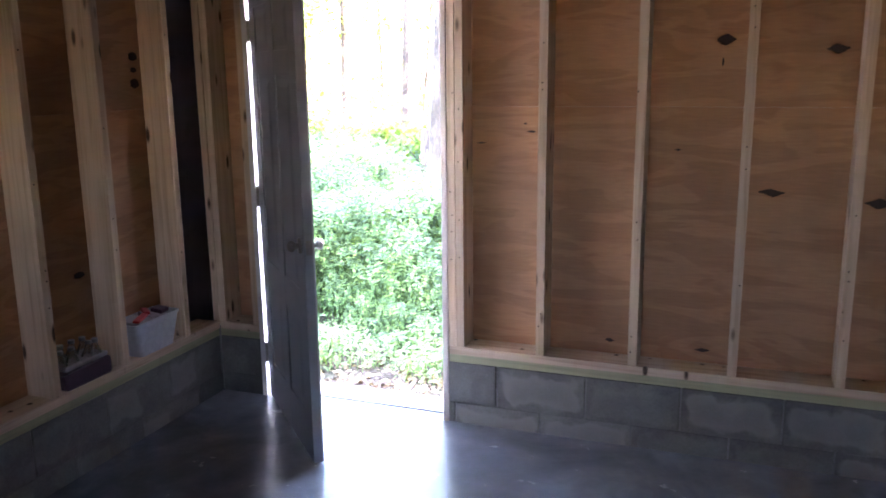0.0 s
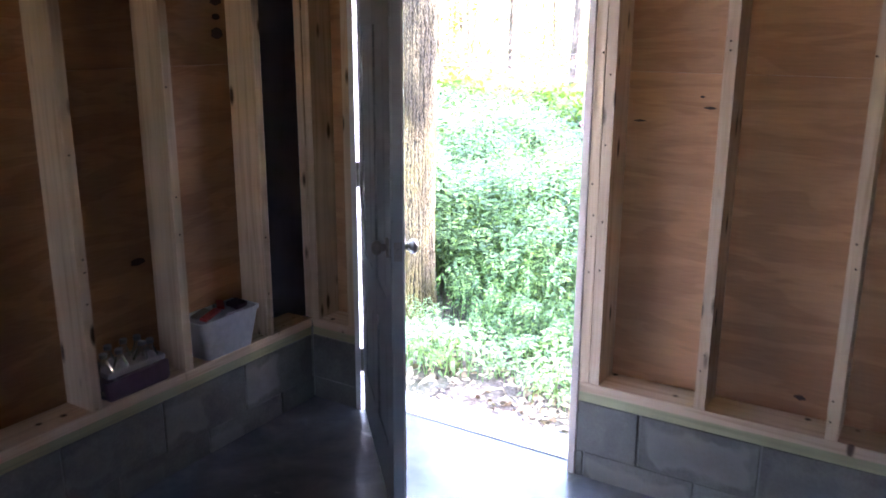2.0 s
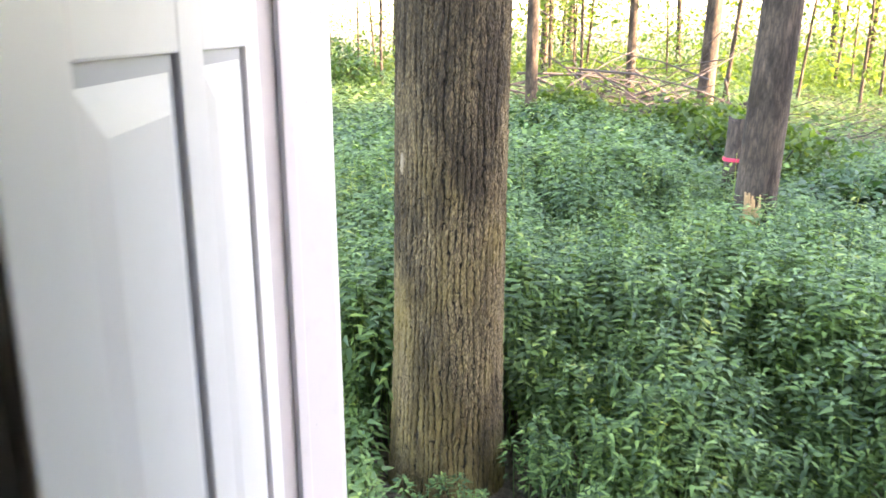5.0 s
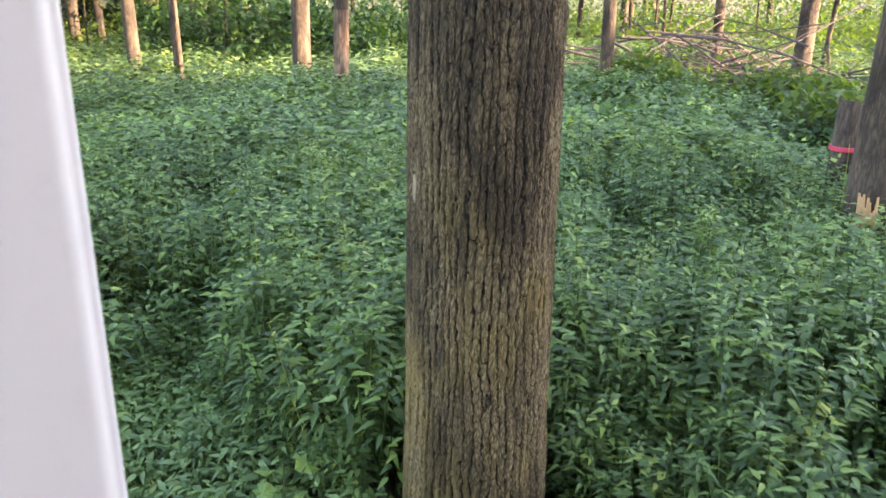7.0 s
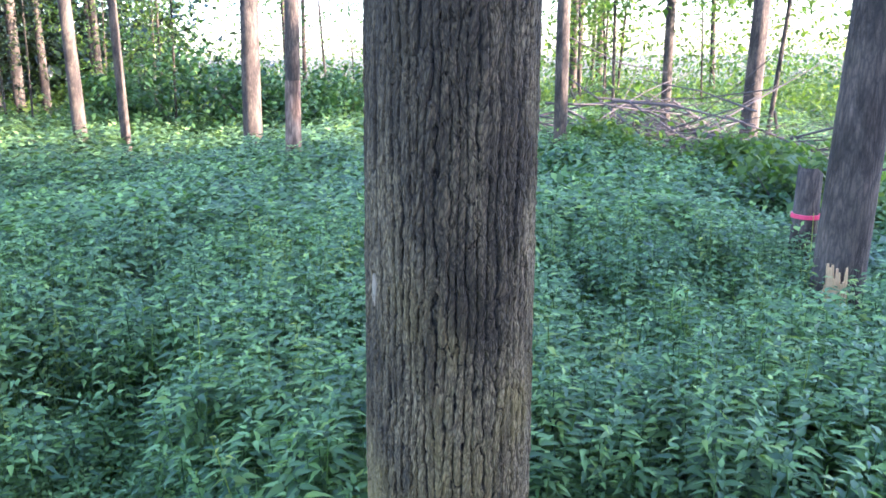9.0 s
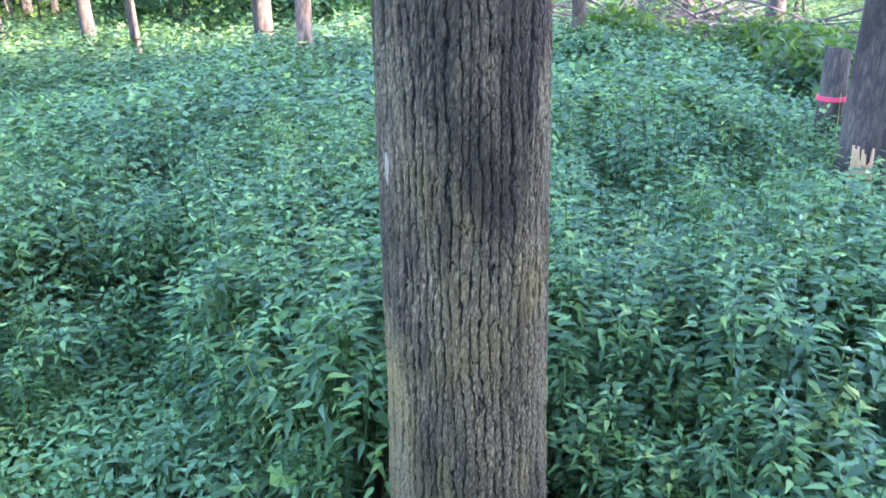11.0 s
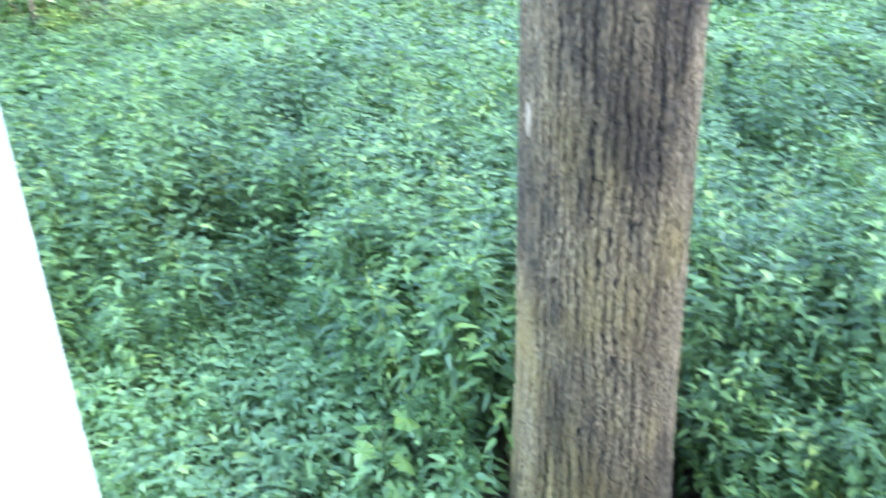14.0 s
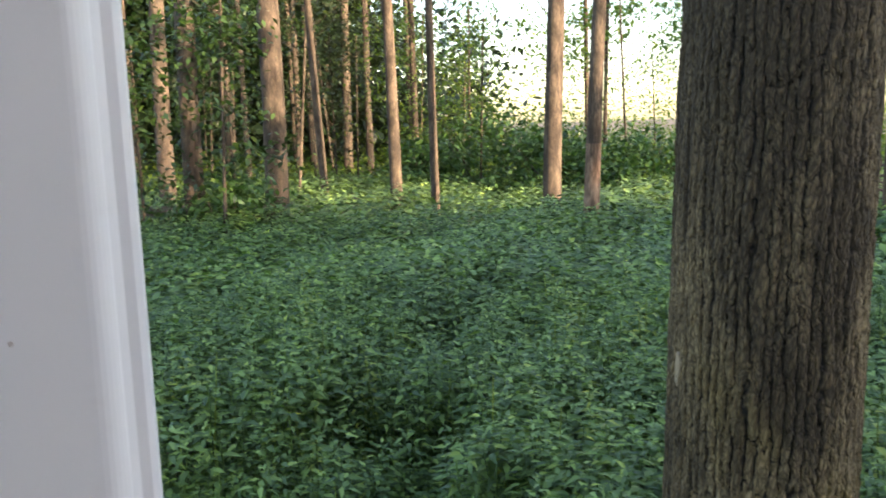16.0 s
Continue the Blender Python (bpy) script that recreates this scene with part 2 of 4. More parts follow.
STUD = lumber("spruce stud", (0.62, 0.47, 0.335), (0.46, 0.32, 0.21))
PLATE = lumber("spruce plate", (0.60, 0.45, 0.32), (0.42, 0.29, 0.19), grain=(1.6, 45, 45))
PLATE_W = lumber("spruce plate lengthwise", (0.60, 0.45, 0.32), (0.42, 0.29, 0.19), grain=(45, 1.6, 45))
TREATED = lumber("green treated sill", (0.33, 0.33, 0.2), (0.22, 0.23, 0.14), grain=(1.6, 45, 45), knots=False)
TREATED_W = lumber("green treated sill lengthwise", (0.33, 0.33, 0.2), (0.22, 0.23, 0.14), grain=(45, 1.6, 45), knots=False)
PLY = plywood("fir plywood", (0.46, 0.235, 0.115), (0.275, 0.117, 0.05))
BLOCK = masonry("concrete block", (0.145, 0.14, 0.126), (0.25, 0.24, 0.215), (0.085, 0.082, 0.075), 0.3, (0.0,))
MORTAR = masonry("mortar", (0.20, 0.195, 0.18), (0.27, 0.265, 0.245), (0.14, 0.14, 0.135), 0.5)
STEP = masonry("doorstep concrete", (0.4, 0.39, 0.37), (0.5, 0.49, 0.47), (0.25, 0.24, 0.22), 0.5)
CONCRETE = concrete_floor()
WHITE = paint("white door paint", (0.58, 0.58, 0.58), 0.38, 0.06)
TRIM = paint("white trim paint", (0.62, 0.61, 0.62), 0.45, 0.08)
GREY = paint("grey door inside", (0.33, 0.345, 0.36), 0.5, 0.1)
PRIMED = paint("primed jamb wood", (0.62, 0.50, 0.44), 0.55, 0.1)
DARK_PANEL = paint("dark building paper", (0.19, 0.175, 0.205), 0.6, 0.2)
STEEL = plain("satin steel", (0.34, 0.32, 0.3), 0.38, 1.0)
ALU = plain("weathered aluminium", (0.32, 0.31, 0.3), 0.45, 0.8)
RUBBER = plain("brown weatherstrip", (0.16, 0.11, 0.08), 0.7)
KNOT = plain("dark knot", (0.035, 0.016, 0.009), 0.7)
SIDING = paint("pale siding", (0.7, 0.7, 0.68), 0.6, 0.1)
ROOFING = plain("roof shingle", (0.09, 0.09, 0.09), 0.9)
NETTLE = foliage("nettle leaf", (0.043, 0.09, 0.034), (0.25, 0.385, 0.125), 0.28, 0.48)
LOWLEAF = foliage("ground cover leaf", (0.125, 0.21, 0.083), (0.32, 0.46, 0.17), 0.3, 0.45)
YELLOW_LEAF = foliage("yellow green leaf", (0.16, 0.22, 0.05), (0.36, 0.42, 0.09))
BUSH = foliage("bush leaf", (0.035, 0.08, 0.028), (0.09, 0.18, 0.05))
CANOPY = foliage("tree leaf", (0.06, 0.11, 0.025), (0.17, 0.24, 0.05), 0.55)
# Tree leaf twice more, with the wood's shade put into darker colours.
SHADED_LEAF = foliage("tree leaf coloured as in shade", (0.018, 0.042, 0.012), (0.06, 0.115, 0.028), 0.25)
DEEP_SHADE_LEAF = foliage("tree leaf coloured near black as deep shade", (0.010, 0.02, 0.007), (0.028, 0.05, 0.015), 0.1)
STEM = plain("green stem", (0.07, 0.1, 0.035), 0.6)
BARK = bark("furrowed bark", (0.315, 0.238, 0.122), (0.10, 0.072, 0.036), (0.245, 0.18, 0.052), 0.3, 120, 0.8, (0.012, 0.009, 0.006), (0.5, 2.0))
BARK_FAR = bark("brown bark", (0.17, 0.12, 0.085), (0.075, 0.055, 0.04), (0.12, 0.095, 0.058), 0.16, 45, 0.7)
BARK_PALE = bark("pale stripped bark", (0.42, 0.27, 0.19), (0.2, 0.12, 0.08), (0.3, 0.22, 0.15), 0.15, 25, 0.4)
SOIL = soil()
LITTER = foliage("dead leaf", (0.2, 0.13, 0.085), (0.5, 0.38, 0.28), 0.1, 0.8)
STICK = plain("grey stick", (0.095, 0.075, 0.068), 0.9)
PINK = plain("pink ribbon", (0.8, 0.06, 0.12), 0.5)
ORANGE = plain("orange split wood", (0.7, 0.42, 0.2), 0.8)
BIN = plain("white translucent plastic", (0.40, 0.41, 0.44), 0.4)
RED = plain("red plastic", (0.55, 0.05, 0.05), 0.45)
PAPER = plain("pale wrapper", (0.33, 0.30, 0.32), 0.6)
PURPLE = plain("purple wrapper", (0.085, 0.035, 0.06), 0.4)


# ---- mesh helpers ----
def part(name, bm, mat, parent=None, label="", smooth=False):
    me = bpy.data.meshes.new(name)
    bm.normal_update()
    bm.to_mesh(me)
    bm.free()
    me.materials.append(mat)
    if smooth:
        me.polygons.foreach_set("use_smooth", [True] * len(me.polygons))
    ob = new(name, me)
    ob.parent = parent
    if label:
        ob["label"] = label
    return ob


def empty(name, at=(0, 0, 0), **tags):
    ob = new(name)
    ob.location = at
    ob.empty_display_size = 0.1
    return tagged(ob, **tags)


def box(bm, lo, hi, bevel=0.0):
    lo, hi = Vector(lo), Vector(hi)
    m = Matrix.LocRotScale((lo + hi) / 2, None, hi - lo)
    made = bmesh.ops.create_cube(bm, size=1, matrix=m)["verts"]
    if bevel:
        edges = {e for v in made for e in v.link_edges}
        bmesh.ops.bevel(bm, geom=list(edges), offset=bevel, segments=2, profile=0.6, affect="EDGES")
    return made


def boxed(name, lo, hi, mat, parent=None, label="", bevel=0.0):
    bm = bmesh.new()
    box(bm, lo, hi, bevel)
    return part(name, bm, mat, parent, label)


def rod(bm, a, b, r0, r1=None, sides=12, caps=True):
    a, b = Vector(a), Vector(b)
    r1 = r0 if r1 is None else r1
    d = b - a
    m = Matrix.Translation((a + b) / 2) @ d.to_track_quat("Z", "Y").to_matrix().to_4x4()
    return bmesh.ops.create_cone(bm, cap_ends=caps, segments=sides, radius1=r0, radius2=r1, depth=d.length, matrix=m)["verts"]


def piece(name, mesh, at, parent):
    ob = new(name, mesh)
    ob.location = at
    ob.parent = parent
    return ob


def raw_mesh(name, verts, faces, mat, smooth=False):
    """A mesh from numpy arrays: verts (n, 3) and faces (m, k)."""
    verts, faces = np.asarray(verts, np.float32), np.asarray(faces, np.int32)
    me = bpy.data.meshes.new(name)
    m, k = faces.shape
    me.vertices.add(len(verts))
    me.vertices.foreach_set("co", verts.ravel())
    me.loops.add(m * k)
    me.loops.foreach_set("vertex_index", faces.ravel())
    me.polygons.add(m)
    me.polygons.foreach_set("loop_start", np.arange(0, m * k, k, dtype=np.int32))
    if smooth:
        me.polygons.foreach_set("use_smooth", np.ones(m, bool))
    me.update(calc_edges=True)
    me.validate()
    me.materials.append(mat)
    return me


rng = np.random.default_rng(7)


def turns(yaw, pitch, roll):
    """Rotation matrices (n, 3, 3): roll about y, then pitch about x, then yaw about z."""
    cy, sy, cp, sp, cr, sr = np.cos(yaw), np.sin(yaw), np.cos(pitch), np.sin(pitch), np.cos(roll), np.sin(roll)
    o, l = np.zeros_like(cy), np.ones_like(cy)
    rz = np.stack([cy, -sy, o, sy, cy, o, o, o, l], -1).reshape(-1, 3, 3)
    rx = np.stack([l, o, o, o, cp, -sp, o, sp, cp], -1).reshape(-1, 3, 3)
    ry = np.stack([cr, o, sr, o, l, o, -sr, o, cr], -1).reshape(-1, 3, 3)
    return rz @ rx @ ry


def stamp(tv, tf, rot, at, size):
    """Many copies of one template in one array."""
    n, k = len(at), len(tv)
    size = np.asarray(size, float).reshape(n, -1)
    v = np.einsum("nij,nkj->nki", rot, tv[None] * size[:, None, :]) + at[:, None, :]
    f = (tf[None] + (np.arange(n) * k)[:, None, None]).reshape(-1, tf.shape[1])
    return v.reshape(-1, 3), f


def merge(parts):
    vs, fs, k = [], [], 0
    for v, f in parts:
        vs.append(v)
        fs.append(f + k)
        k += len(v)
    return np.concatenate(vs), np.concatenate(fs)


# Leaves lie along +y from their base, 1 long, folded along the midrib and bent down at the tip.
def leaf_shape(stations, droop, fold):
    """A pointed oval leaf from (distance along it, half width) stations between its base and its tip."""
    v, f = [(0, 0, 0)], []
    for y, w in stations:
        z = -droop * y * y
        v += [(-w, y - 0.04, z + fold * w), (0, y, z), (w, y - 0.04, z + fold * w)]
    v.append((0, 1, -droop))
    f += [(0, 2, 1), (0, 3, 2)]
    for k in range(len(stations) - 1):
        a = 1 + 3 * k
        f += [(a, a + 1, a + 3), (a + 1, a + 4, a + 3), (a + 1, a + 2, a + 4), (a + 2, a + 5, a + 4)]
    a = len(v) - 4
    f += [(a, a + 1, a + 3), (a + 1, a + 2, a + 3)]
    return np.array(v, float), np.array(f)


LEAF_FINE = leaf_shape([(0.13, 0.12), (0.33, 0.185), (0.64, 0.105)], 0.32, 0.35)
LEAF_MID = leaf_shape([(0.36, 0.185)], 0.3, 0.35)
LEAF_FAR = (np.array([(0, 0, 0), (-0.27, 0.42, 0.02), (0.27, 0.42, 0.02), (0, 1, -0.15)], float), np.array([(0, 2, 1), (1, 2, 3)]))


def plant_shape(leaf, height, leaves, size, r, spread=1.0, low=0.3):
    """One herb: a bent stem with crossed pairs of level leaves, drooping low down and small and close at the top."""
    k = (np.arange(leaves) // 2) / max(1, (leaves - 1) // 2)
    z = low + (1 - low) * k ** 0.55
    lean = r.normal(0, 0.09, 2)
    yaw = (np.arange(leaves) // 2) * 1.57 + (np.arange(leaves) % 2) * math.pi + r.uniform(0, 6) + r.normal(0, 0.3, leaves)
    pitch = radians(-14) + radians(36) * k + r.normal(0, 0.16, leaves)
    ln = size * (1.1 - 0.45 * k ** 6) * r.uniform(0.75, 1.2, leaves)
    at = np.stack([lean[0] * z ** 2 * height, lean[1] * z ** 2 * height, z * height], -1)
    pet = 0.5 * size * spread * (1.2 - 1.0 * k ** 2)
    out = np.stack([-np.sin(yaw), np.cos(yaw), np.full(leaves, 0.2)], -1)
    at = at + out * pet[:, None]
    return stamp(leaf[0], leaf[1], turns(yaw, pitch, r.normal(0, 0.28, leaves)), at, np.stack([ln * r.uniform(0.85, 1.15, leaves), ln, ln], -1))


def stem_shape(height):
    a = np.array([(math.cos(i * 2.094), math.sin(i * 2.094)) for i in range(3)]) * 0.004
    v = np.concatenate([np.c_[a, np.zeros(3)], np.c_[a * 0.5, np.full(3, height)]])
    return v, np.array([(0, 1, 4), (0, 4, 3), (1, 2, 5), (1, 5, 4), (2, 0, 3), (2, 3, 5)])


def ground_z(x, y):
    """The ground outside: a step below the floor at the door, then gently uneven."""
    d = np.hypot(np.asarray(x) + 1.8, np.asarray(y) - 3.6)
    fade = np.clip((d - 1.0) / 6.0, 0, 1)
    return -0.16 - 0.06 * np.clip((d - 0.4) / 1.2, 0, 1) + fade * (0.10 * np.sin(x * 0.55 + 1.3) * np.cos(y * 0.47) + 0.05 * np.sin(x * 1.3 + y * 0.9))


# ---- shed: floor, walls, roof ----
NY, WX, DEEP, PLYT = 3.428, -2.50, 0.14, 0.012      # inner faces of the door wall and of the west wall
DOOR_L, DOOR_R, SILL, TOP = -2.236, -1.273, 0.372, 2.5
EAST, SOUTH = 6.2, -4.2

floor = boxed("floor", (WX - 0.2, SOUTH - 0.2, -0.25), (EAST + 0.2, NY + 0.075, 0.0), CONCRETE)
tagged(floor, "smooth grey trowelled concrete slab with pale wear marks", "floor", kind="structure")
sill = boxed("doorstep", (DOOR_L - 0.1, NY + 0.105, -0.30), (DOOR_R + 0.1, 3.72, -0.012), STEP, bevel=0.008)
tagged(sill, "rough concrete doorstep outside the open door", "doorstep", kind="structure")
threshold = boxed("threshold", (DOOR_L, NY + 0.078, -0.2), (DOOR_R, NY + 0.103, 0.006), ALU, bevel=0.003)
tagged(threshold, "dark narrow metal threshold strip in the doorway", "threshold", kind="structure")

PITCH, BLK = 0.4055, 0.19
bm = bmesh.new()
box(bm, (-0.1988, 0, 0), (0.1988, BLK, 0.1975), 0.003)
me_block = bpy.data.meshes.new("block")
bm.to_mesh(me_block)
bm.free()
me_block.materials.append(BLOCK)
bm = bmesh.new()
box(bm, (0, -0.1988, 0), (BLK, 0.1988, 0.1975), 0.003)
me_block_w = bpy.data.meshes.new("block")
bm.to_mesh(me_block_w)
bm.free()
me_block_w.materials.append(BLOCK)


def studs(wall, places, axis):
    """Upright studs of one wall; places are the middles along the wall."""
    bm = bmesh.new()
    w = (0.019, DEEP / 2 - 0.001) if axis == "x" else (DEEP / 2 - 0.001, 0.019)
    box(bm, (-w[0], -w[1], 0), (w[0], w[1], TOP - SILL - 0.076), 0.003)
    me = bpy.data.meshes.new("stud")
    bm.to_mesh(me)
    bm.free()
    me.materials.append(STUD)
    made = []
    for c in places:
        at = (c, NY + DEEP / 2, SILL) if axis == "x" else (WX - DEEP / 2, c, SILL)
        ob = piece("stud", me, at, wall)
        ob.rotation_euler = (random.uniform(-0.002, 0.002), random.uniform(-0.002, 0.002), 0)
        made.append(ob)
    return made


# The wall with the door
wall_n = empty("wall_north", label="open stud wall with plywood sheathing on a low block base", category="wall", kind="structure")
NORTH_STUDS = [DOOR_R + 0.0455, -1.1885] + [-0.815 + k * 0.4055 for k in range(17)]
north_studs = studs(wall_n, NORTH_STUDS, "x")
studs(wall_n, [DOOR_L - 0.0455, -2.481, -2.5195], "x")
for lo, hi in ((DOOR_R + 0.001, EAST), (WX - 0.001, DOOR_L - 0.001)):
    boxed("sill_plate", (lo, NY, SILL - 0.038), (hi, NY + DEEP, SILL), PLATE, wall_n, bevel=0.003)
    boxed("treated_plate", (lo, NY + 0.006, SILL - 0.078), (hi, NY + DEEP, SILL - 0.0385), TREATED, wall_n, "greenish pressure treated sill board", bevel=0.003)
    boxed("mortar_bed", (lo - (0.15 if lo < WX else 0), NY + 0.009, -0.1), (hi, NY + 0.18, SILL - 0.079), MORTAR, wall_n)
boxed("top_plate", (WX, NY, TOP - 0.076), (EAST, NY + DEEP, TOP), PLATE, wall_n)
boxed("header", (DOOR_L - 0.03, NY + 0.002, 2.06), (DOOR_R + 0.03, NY + DEEP, 2.24), PLATE, wall_n)
for lo, hi in ((DOOR_R + 0.02, -0.003), (0.0, 2.437), (2.44, 4.877), (4.88, EAST + 0.1)):
    boxed("sheathing_panel", (lo, NY + DEEP, SILL - 0.07), (hi, NY + DEEP + PLYT, 1.4642), PLY, wall_n)
    boxed("sheathing_panel", (lo, NY + DEEP, 1.465), (hi, NY + DEEP + PLYT, TOP + 0.1), PLY, wall_n)
boxed("sheathing_panel", (WX - 0.14, NY + DEEP, SILL - 0.07), (DOOR_L - 0.02, NY + DEEP + PLYT, TOP + 0.1), PLY, wall_n)
boxed("sheathing_panel", (DOOR_L - 0.019, NY + DEEP, 2.08), (DOOR_R + 0.019, NY + DEEP + PLYT, TOP + 0.1), PLY, wall_n)
for lo, hi in ((DOOR_R + 0.075, EAST + 0.2), (WX - 0.25, DOOR_L - 0.075)):
    boxed("siding", (lo, NY + DEEP + PLYT + 0.001, -0.05), (hi, NY + DEEP + PLYT + 0.02, TOP + 0.15), SIDING, wall_n)
boxed("siding", (DOOR_L - 0.075, NY + DEEP + PLYT + 0.001, 2.13), (DOOR_R + 0.075, NY + DEEP + PLYT + 0.02, TOP + 0.15), SIDING, wall_n)

# West wall
wall_w = empty("wall_west", label="open stud wall with plywood sheathing on a low block base", category="wall", kind="structure")
WEST_STUDS = [3.173, 2.743, 2.351, 1.917] + [1.52 - k * 0.4055 for k in range(14)]
west_studs = studs(wall_w, WEST_STUDS, "y")
boxed("sill_plate", (WX - DEEP, SOUTH, SILL - 0.038), (WX, NY - 0.001, SILL), PLATE_W, wall_w, bevel=0.003)
boxed("treated_plate", (WX - DEEP, SOUTH, SILL - 0.078), (WX - 0.006, NY - 0.001, SILL - 0.0385), TREATED_W, wall_w, bevel=0.003)
boxed("mortar_bed", (WX - 0.18, SOUTH, -0.1), (WX - 0.009, NY + 0.02, SILL - 0.079), MORTAR, wall_w)
boxed("top_plate", (WX - DEEP, SOUTH, TOP - 0.076), (WX, NY - 0.001, TOP), PLATE_W, wall_w)
for lo, hi in ((-1.697, 0.74), (0.743, 3.178)):
    boxed("sheathing_panel", (WX - DEEP - PLYT, lo, SILL - 0.07), (WX - DEEP, hi, 1.4642), PLY, wall_w)
    boxed("sheathing_panel", (WX - DEEP - PLYT, lo, 1.465), (WX - DEEP, hi, TOP + 0.1), PLY, wall_w)
boxed("sheathing_panel", (WX - DEEP - PLYT, SOUTH - 0.1, SILL - 0.07), (WX - DEEP, -1.7, TOP + 0.1), PLY, wall_w)
boxed("siding", (WX - DEEP - PLYT - 0.02, SOUTH - 0.2, -0.05), (WX - DEEP - PLYT - 0.001, NY + DEEP + PLYT, TOP + 0.15), SIDING, wall_w)
boxed("dark_panel", (WX - DEEP - PLYT, 3.181, SILL - 0.07), (WX - DEEP, NY + DEEP, TOP + 0.1), DARK_PANEL, wall_w, "dark blue-black building paper panel")

# The walls behind the camera, with an unglazed window opening, and the roof
wall_s = empty("wall_south", label="plain plywood wall", category="wall", kind="structure")
GX0, GX1, GL, GH = -0.4, 0.35, 1.5, 2.3
for x0, x1, z0, z1 in ((WX - 0.14, GX0, 0, TOP + 0.1), (GX1, EAST + 0.15, 0, TOP + 0.1), (GX0 + 0.001, GX1 - 0.001, GH, TOP + 0.1), (GX0 + 0.001, GX1 - 0.001, 0, GL)):
    boxed("sheathing_panel", (x0, SOUTH - 0.15, z0), (x1, SOUTH, z1), PLY, wall_s)
wall_e = empty("wall_east", label="plain plywood wall", category="wall", kind="structure")
boxed("sheathing_panel", (EAST, SOUTH + 0.001, 0), (EAST + 0.15, NY, TOP + 0.1), PLY, wall_e)
ceiling = boxed("ceiling", (WX - 0.14, SOUTH - 0.15, TOP + 0.102), (EAST + 0.15, NY + DEEP, TOP + 0.13), PLY)
tagged(ceiling, "plain plywood ceiling", "ceiling", kind="structure")
# Unseen gable roof and ends, added so that the shed casts its shade.
bm = bmesh.new()
mid = (SOUTH + NY + DEEP) / 2
prof = [(SOUTH - 0.5, TOP + 0.1), (mid, 4.5), (NY + DEEP + 0.22, TOP + 0.1), (NY + DEEP + 0.22, TOP + 0.18), (mid, 4.62), (SOUTH - 0.5, TOP + 0.18)]
ends = [[bm.verts.new((x, y, z)) for y, z in prof] for x in (WX - 0.5, EAST + 0.5)]
for i in range(6):
    bm.faces.new((ends[0][i], ends[0][(i + 1) % 6], ends[1][(i + 1) % 6], ends[1][i]))
bm.faces.new(ends[0][::-1]), bm.faces.new(ends[1])
roof = tagged(part("roof", bm, ROOFING), "unseen dark shingled gable roof, added to cast shade", "roof", kind="structure")
for x in (WX - 0.165, EAST + 0.145):
    bm = bmesh.new()
    tri = [[bm.verts.new((xx, y, z)) for y, z in ((SOUTH, TOP + 0.14), (NY + DEEP, TOP + 0.14), (mid, 4.45))] for xx in (x, x + 0.02)]
    bm.faces.new(tri[0]), bm.faces.new(tri[1][::-1])
    for i in range(3):
        bm.faces.new((tri[0][i], tri[1][i], tri[1][(i + 1) % 3], tri[0][(i + 1) % 3]))
    tagged(part("gable", bm, SIDING), "unseen pale siding gable end of the added roof", "gable", kind="structure")

# ---- the door, its frame and hardware ----
frame_d = empty("door_frame", (DOOR_L, NY, 0), label="white painted door frame with outside moulding", category="door frame", kind="structure")


def inv(ob, parent):
    ob.parent = parent
    ob.matrix_parent_inverse = Matrix.Translation(parent.location).inverted()
    return ob


JT = 0.026
# Section of the outside moulding: away from the opening, out from the wall
MOULD = [(0.0, 0.0)] + [(0.010 * (1 - math.cos(a)), 0.004 + 0.012 * math.sin(a)) for a in np.linspace(0, 1.2, 7)] + [(0.009, 0.019), (0.0095, 0.0235), (0.0115, 0.0265), (0.0145, 0.028), (0.066, 0.028), (0.072, 0.024), (0.075, 0.018), (0.075, 0.0)]
for side, x in ((-1, DOOR_L), (1, DOOR_R)):
    a, b2 = sorted((x, x + side * JT))
    inv(boxed("jamb", (a, NY - 0.004, 0.0), (b2, NY + 0.198, 2.07), PRIMED if side > 0 else TRIM, None, "", 0.002 if side > 0 else 0.0), frame_d)
    a, b2 = sorted((x - side * 0.013, x))
    inv(boxed("door_stop", (a, NY + 0.098, 0.0), (b2, NY + 0.122, 2.05), RUBBER if side > 0 else TRIM, None, "brown weatherstrip" if side > 0 else "", 0.003), frame_d)
    bm = bmesh.new()
    ends = [[bm.verts.new((x + side * q, NY + 0.198 + d, z)) for q, d in MOULD] for z in (-0.02, 2.12)]
    for k in range(len(MOULD)):
        k2 = (k + 1) % len(MOULD)
        bm.faces.new((ends[0][k], ends[0][k2], ends[1][k2], ends[1][k]))
    bm.faces.new(ends[0]), bm.faces.new(ends[1])
    bmesh.ops.recalc_face_normals(bm, faces=bm.faces)
    inv(part("moulding", bm, TRIM, smooth=False), frame_d)
inv(boxed("head_jamb", (DOOR_L, NY - 0.004, 2.045), (DOOR_R, NY + 0.198, 2.07), TRIM, None, "", 0.002), frame_d)
inv(boxed("moulding", (DOOR_L - 0.0745, NY + 0.199, 2.121), (DOOR_R + 0.0745, NY + 0.223, 2.18), TRIM, None, "", 0.006), frame_d)

DW, DT, DH = 0.862, 0.044, 2.02
door = empty("door_1", (DOOR_L + 0.042, NY + 0.036, 0.012), label="white six-panel door standing half open into the shed", category="door", kind="structure")
door.rotation_euler = (0, 0, radians(-46.2))
# The leaf lies along +x from the hinge; its outside face is at +y when shut.
bm = bmesh.new()
box(bm, (0.006, -DT + 0.008, 0), (DW, -0.008, DH))
part("core", bm, GREY, door, "grey core and edges")


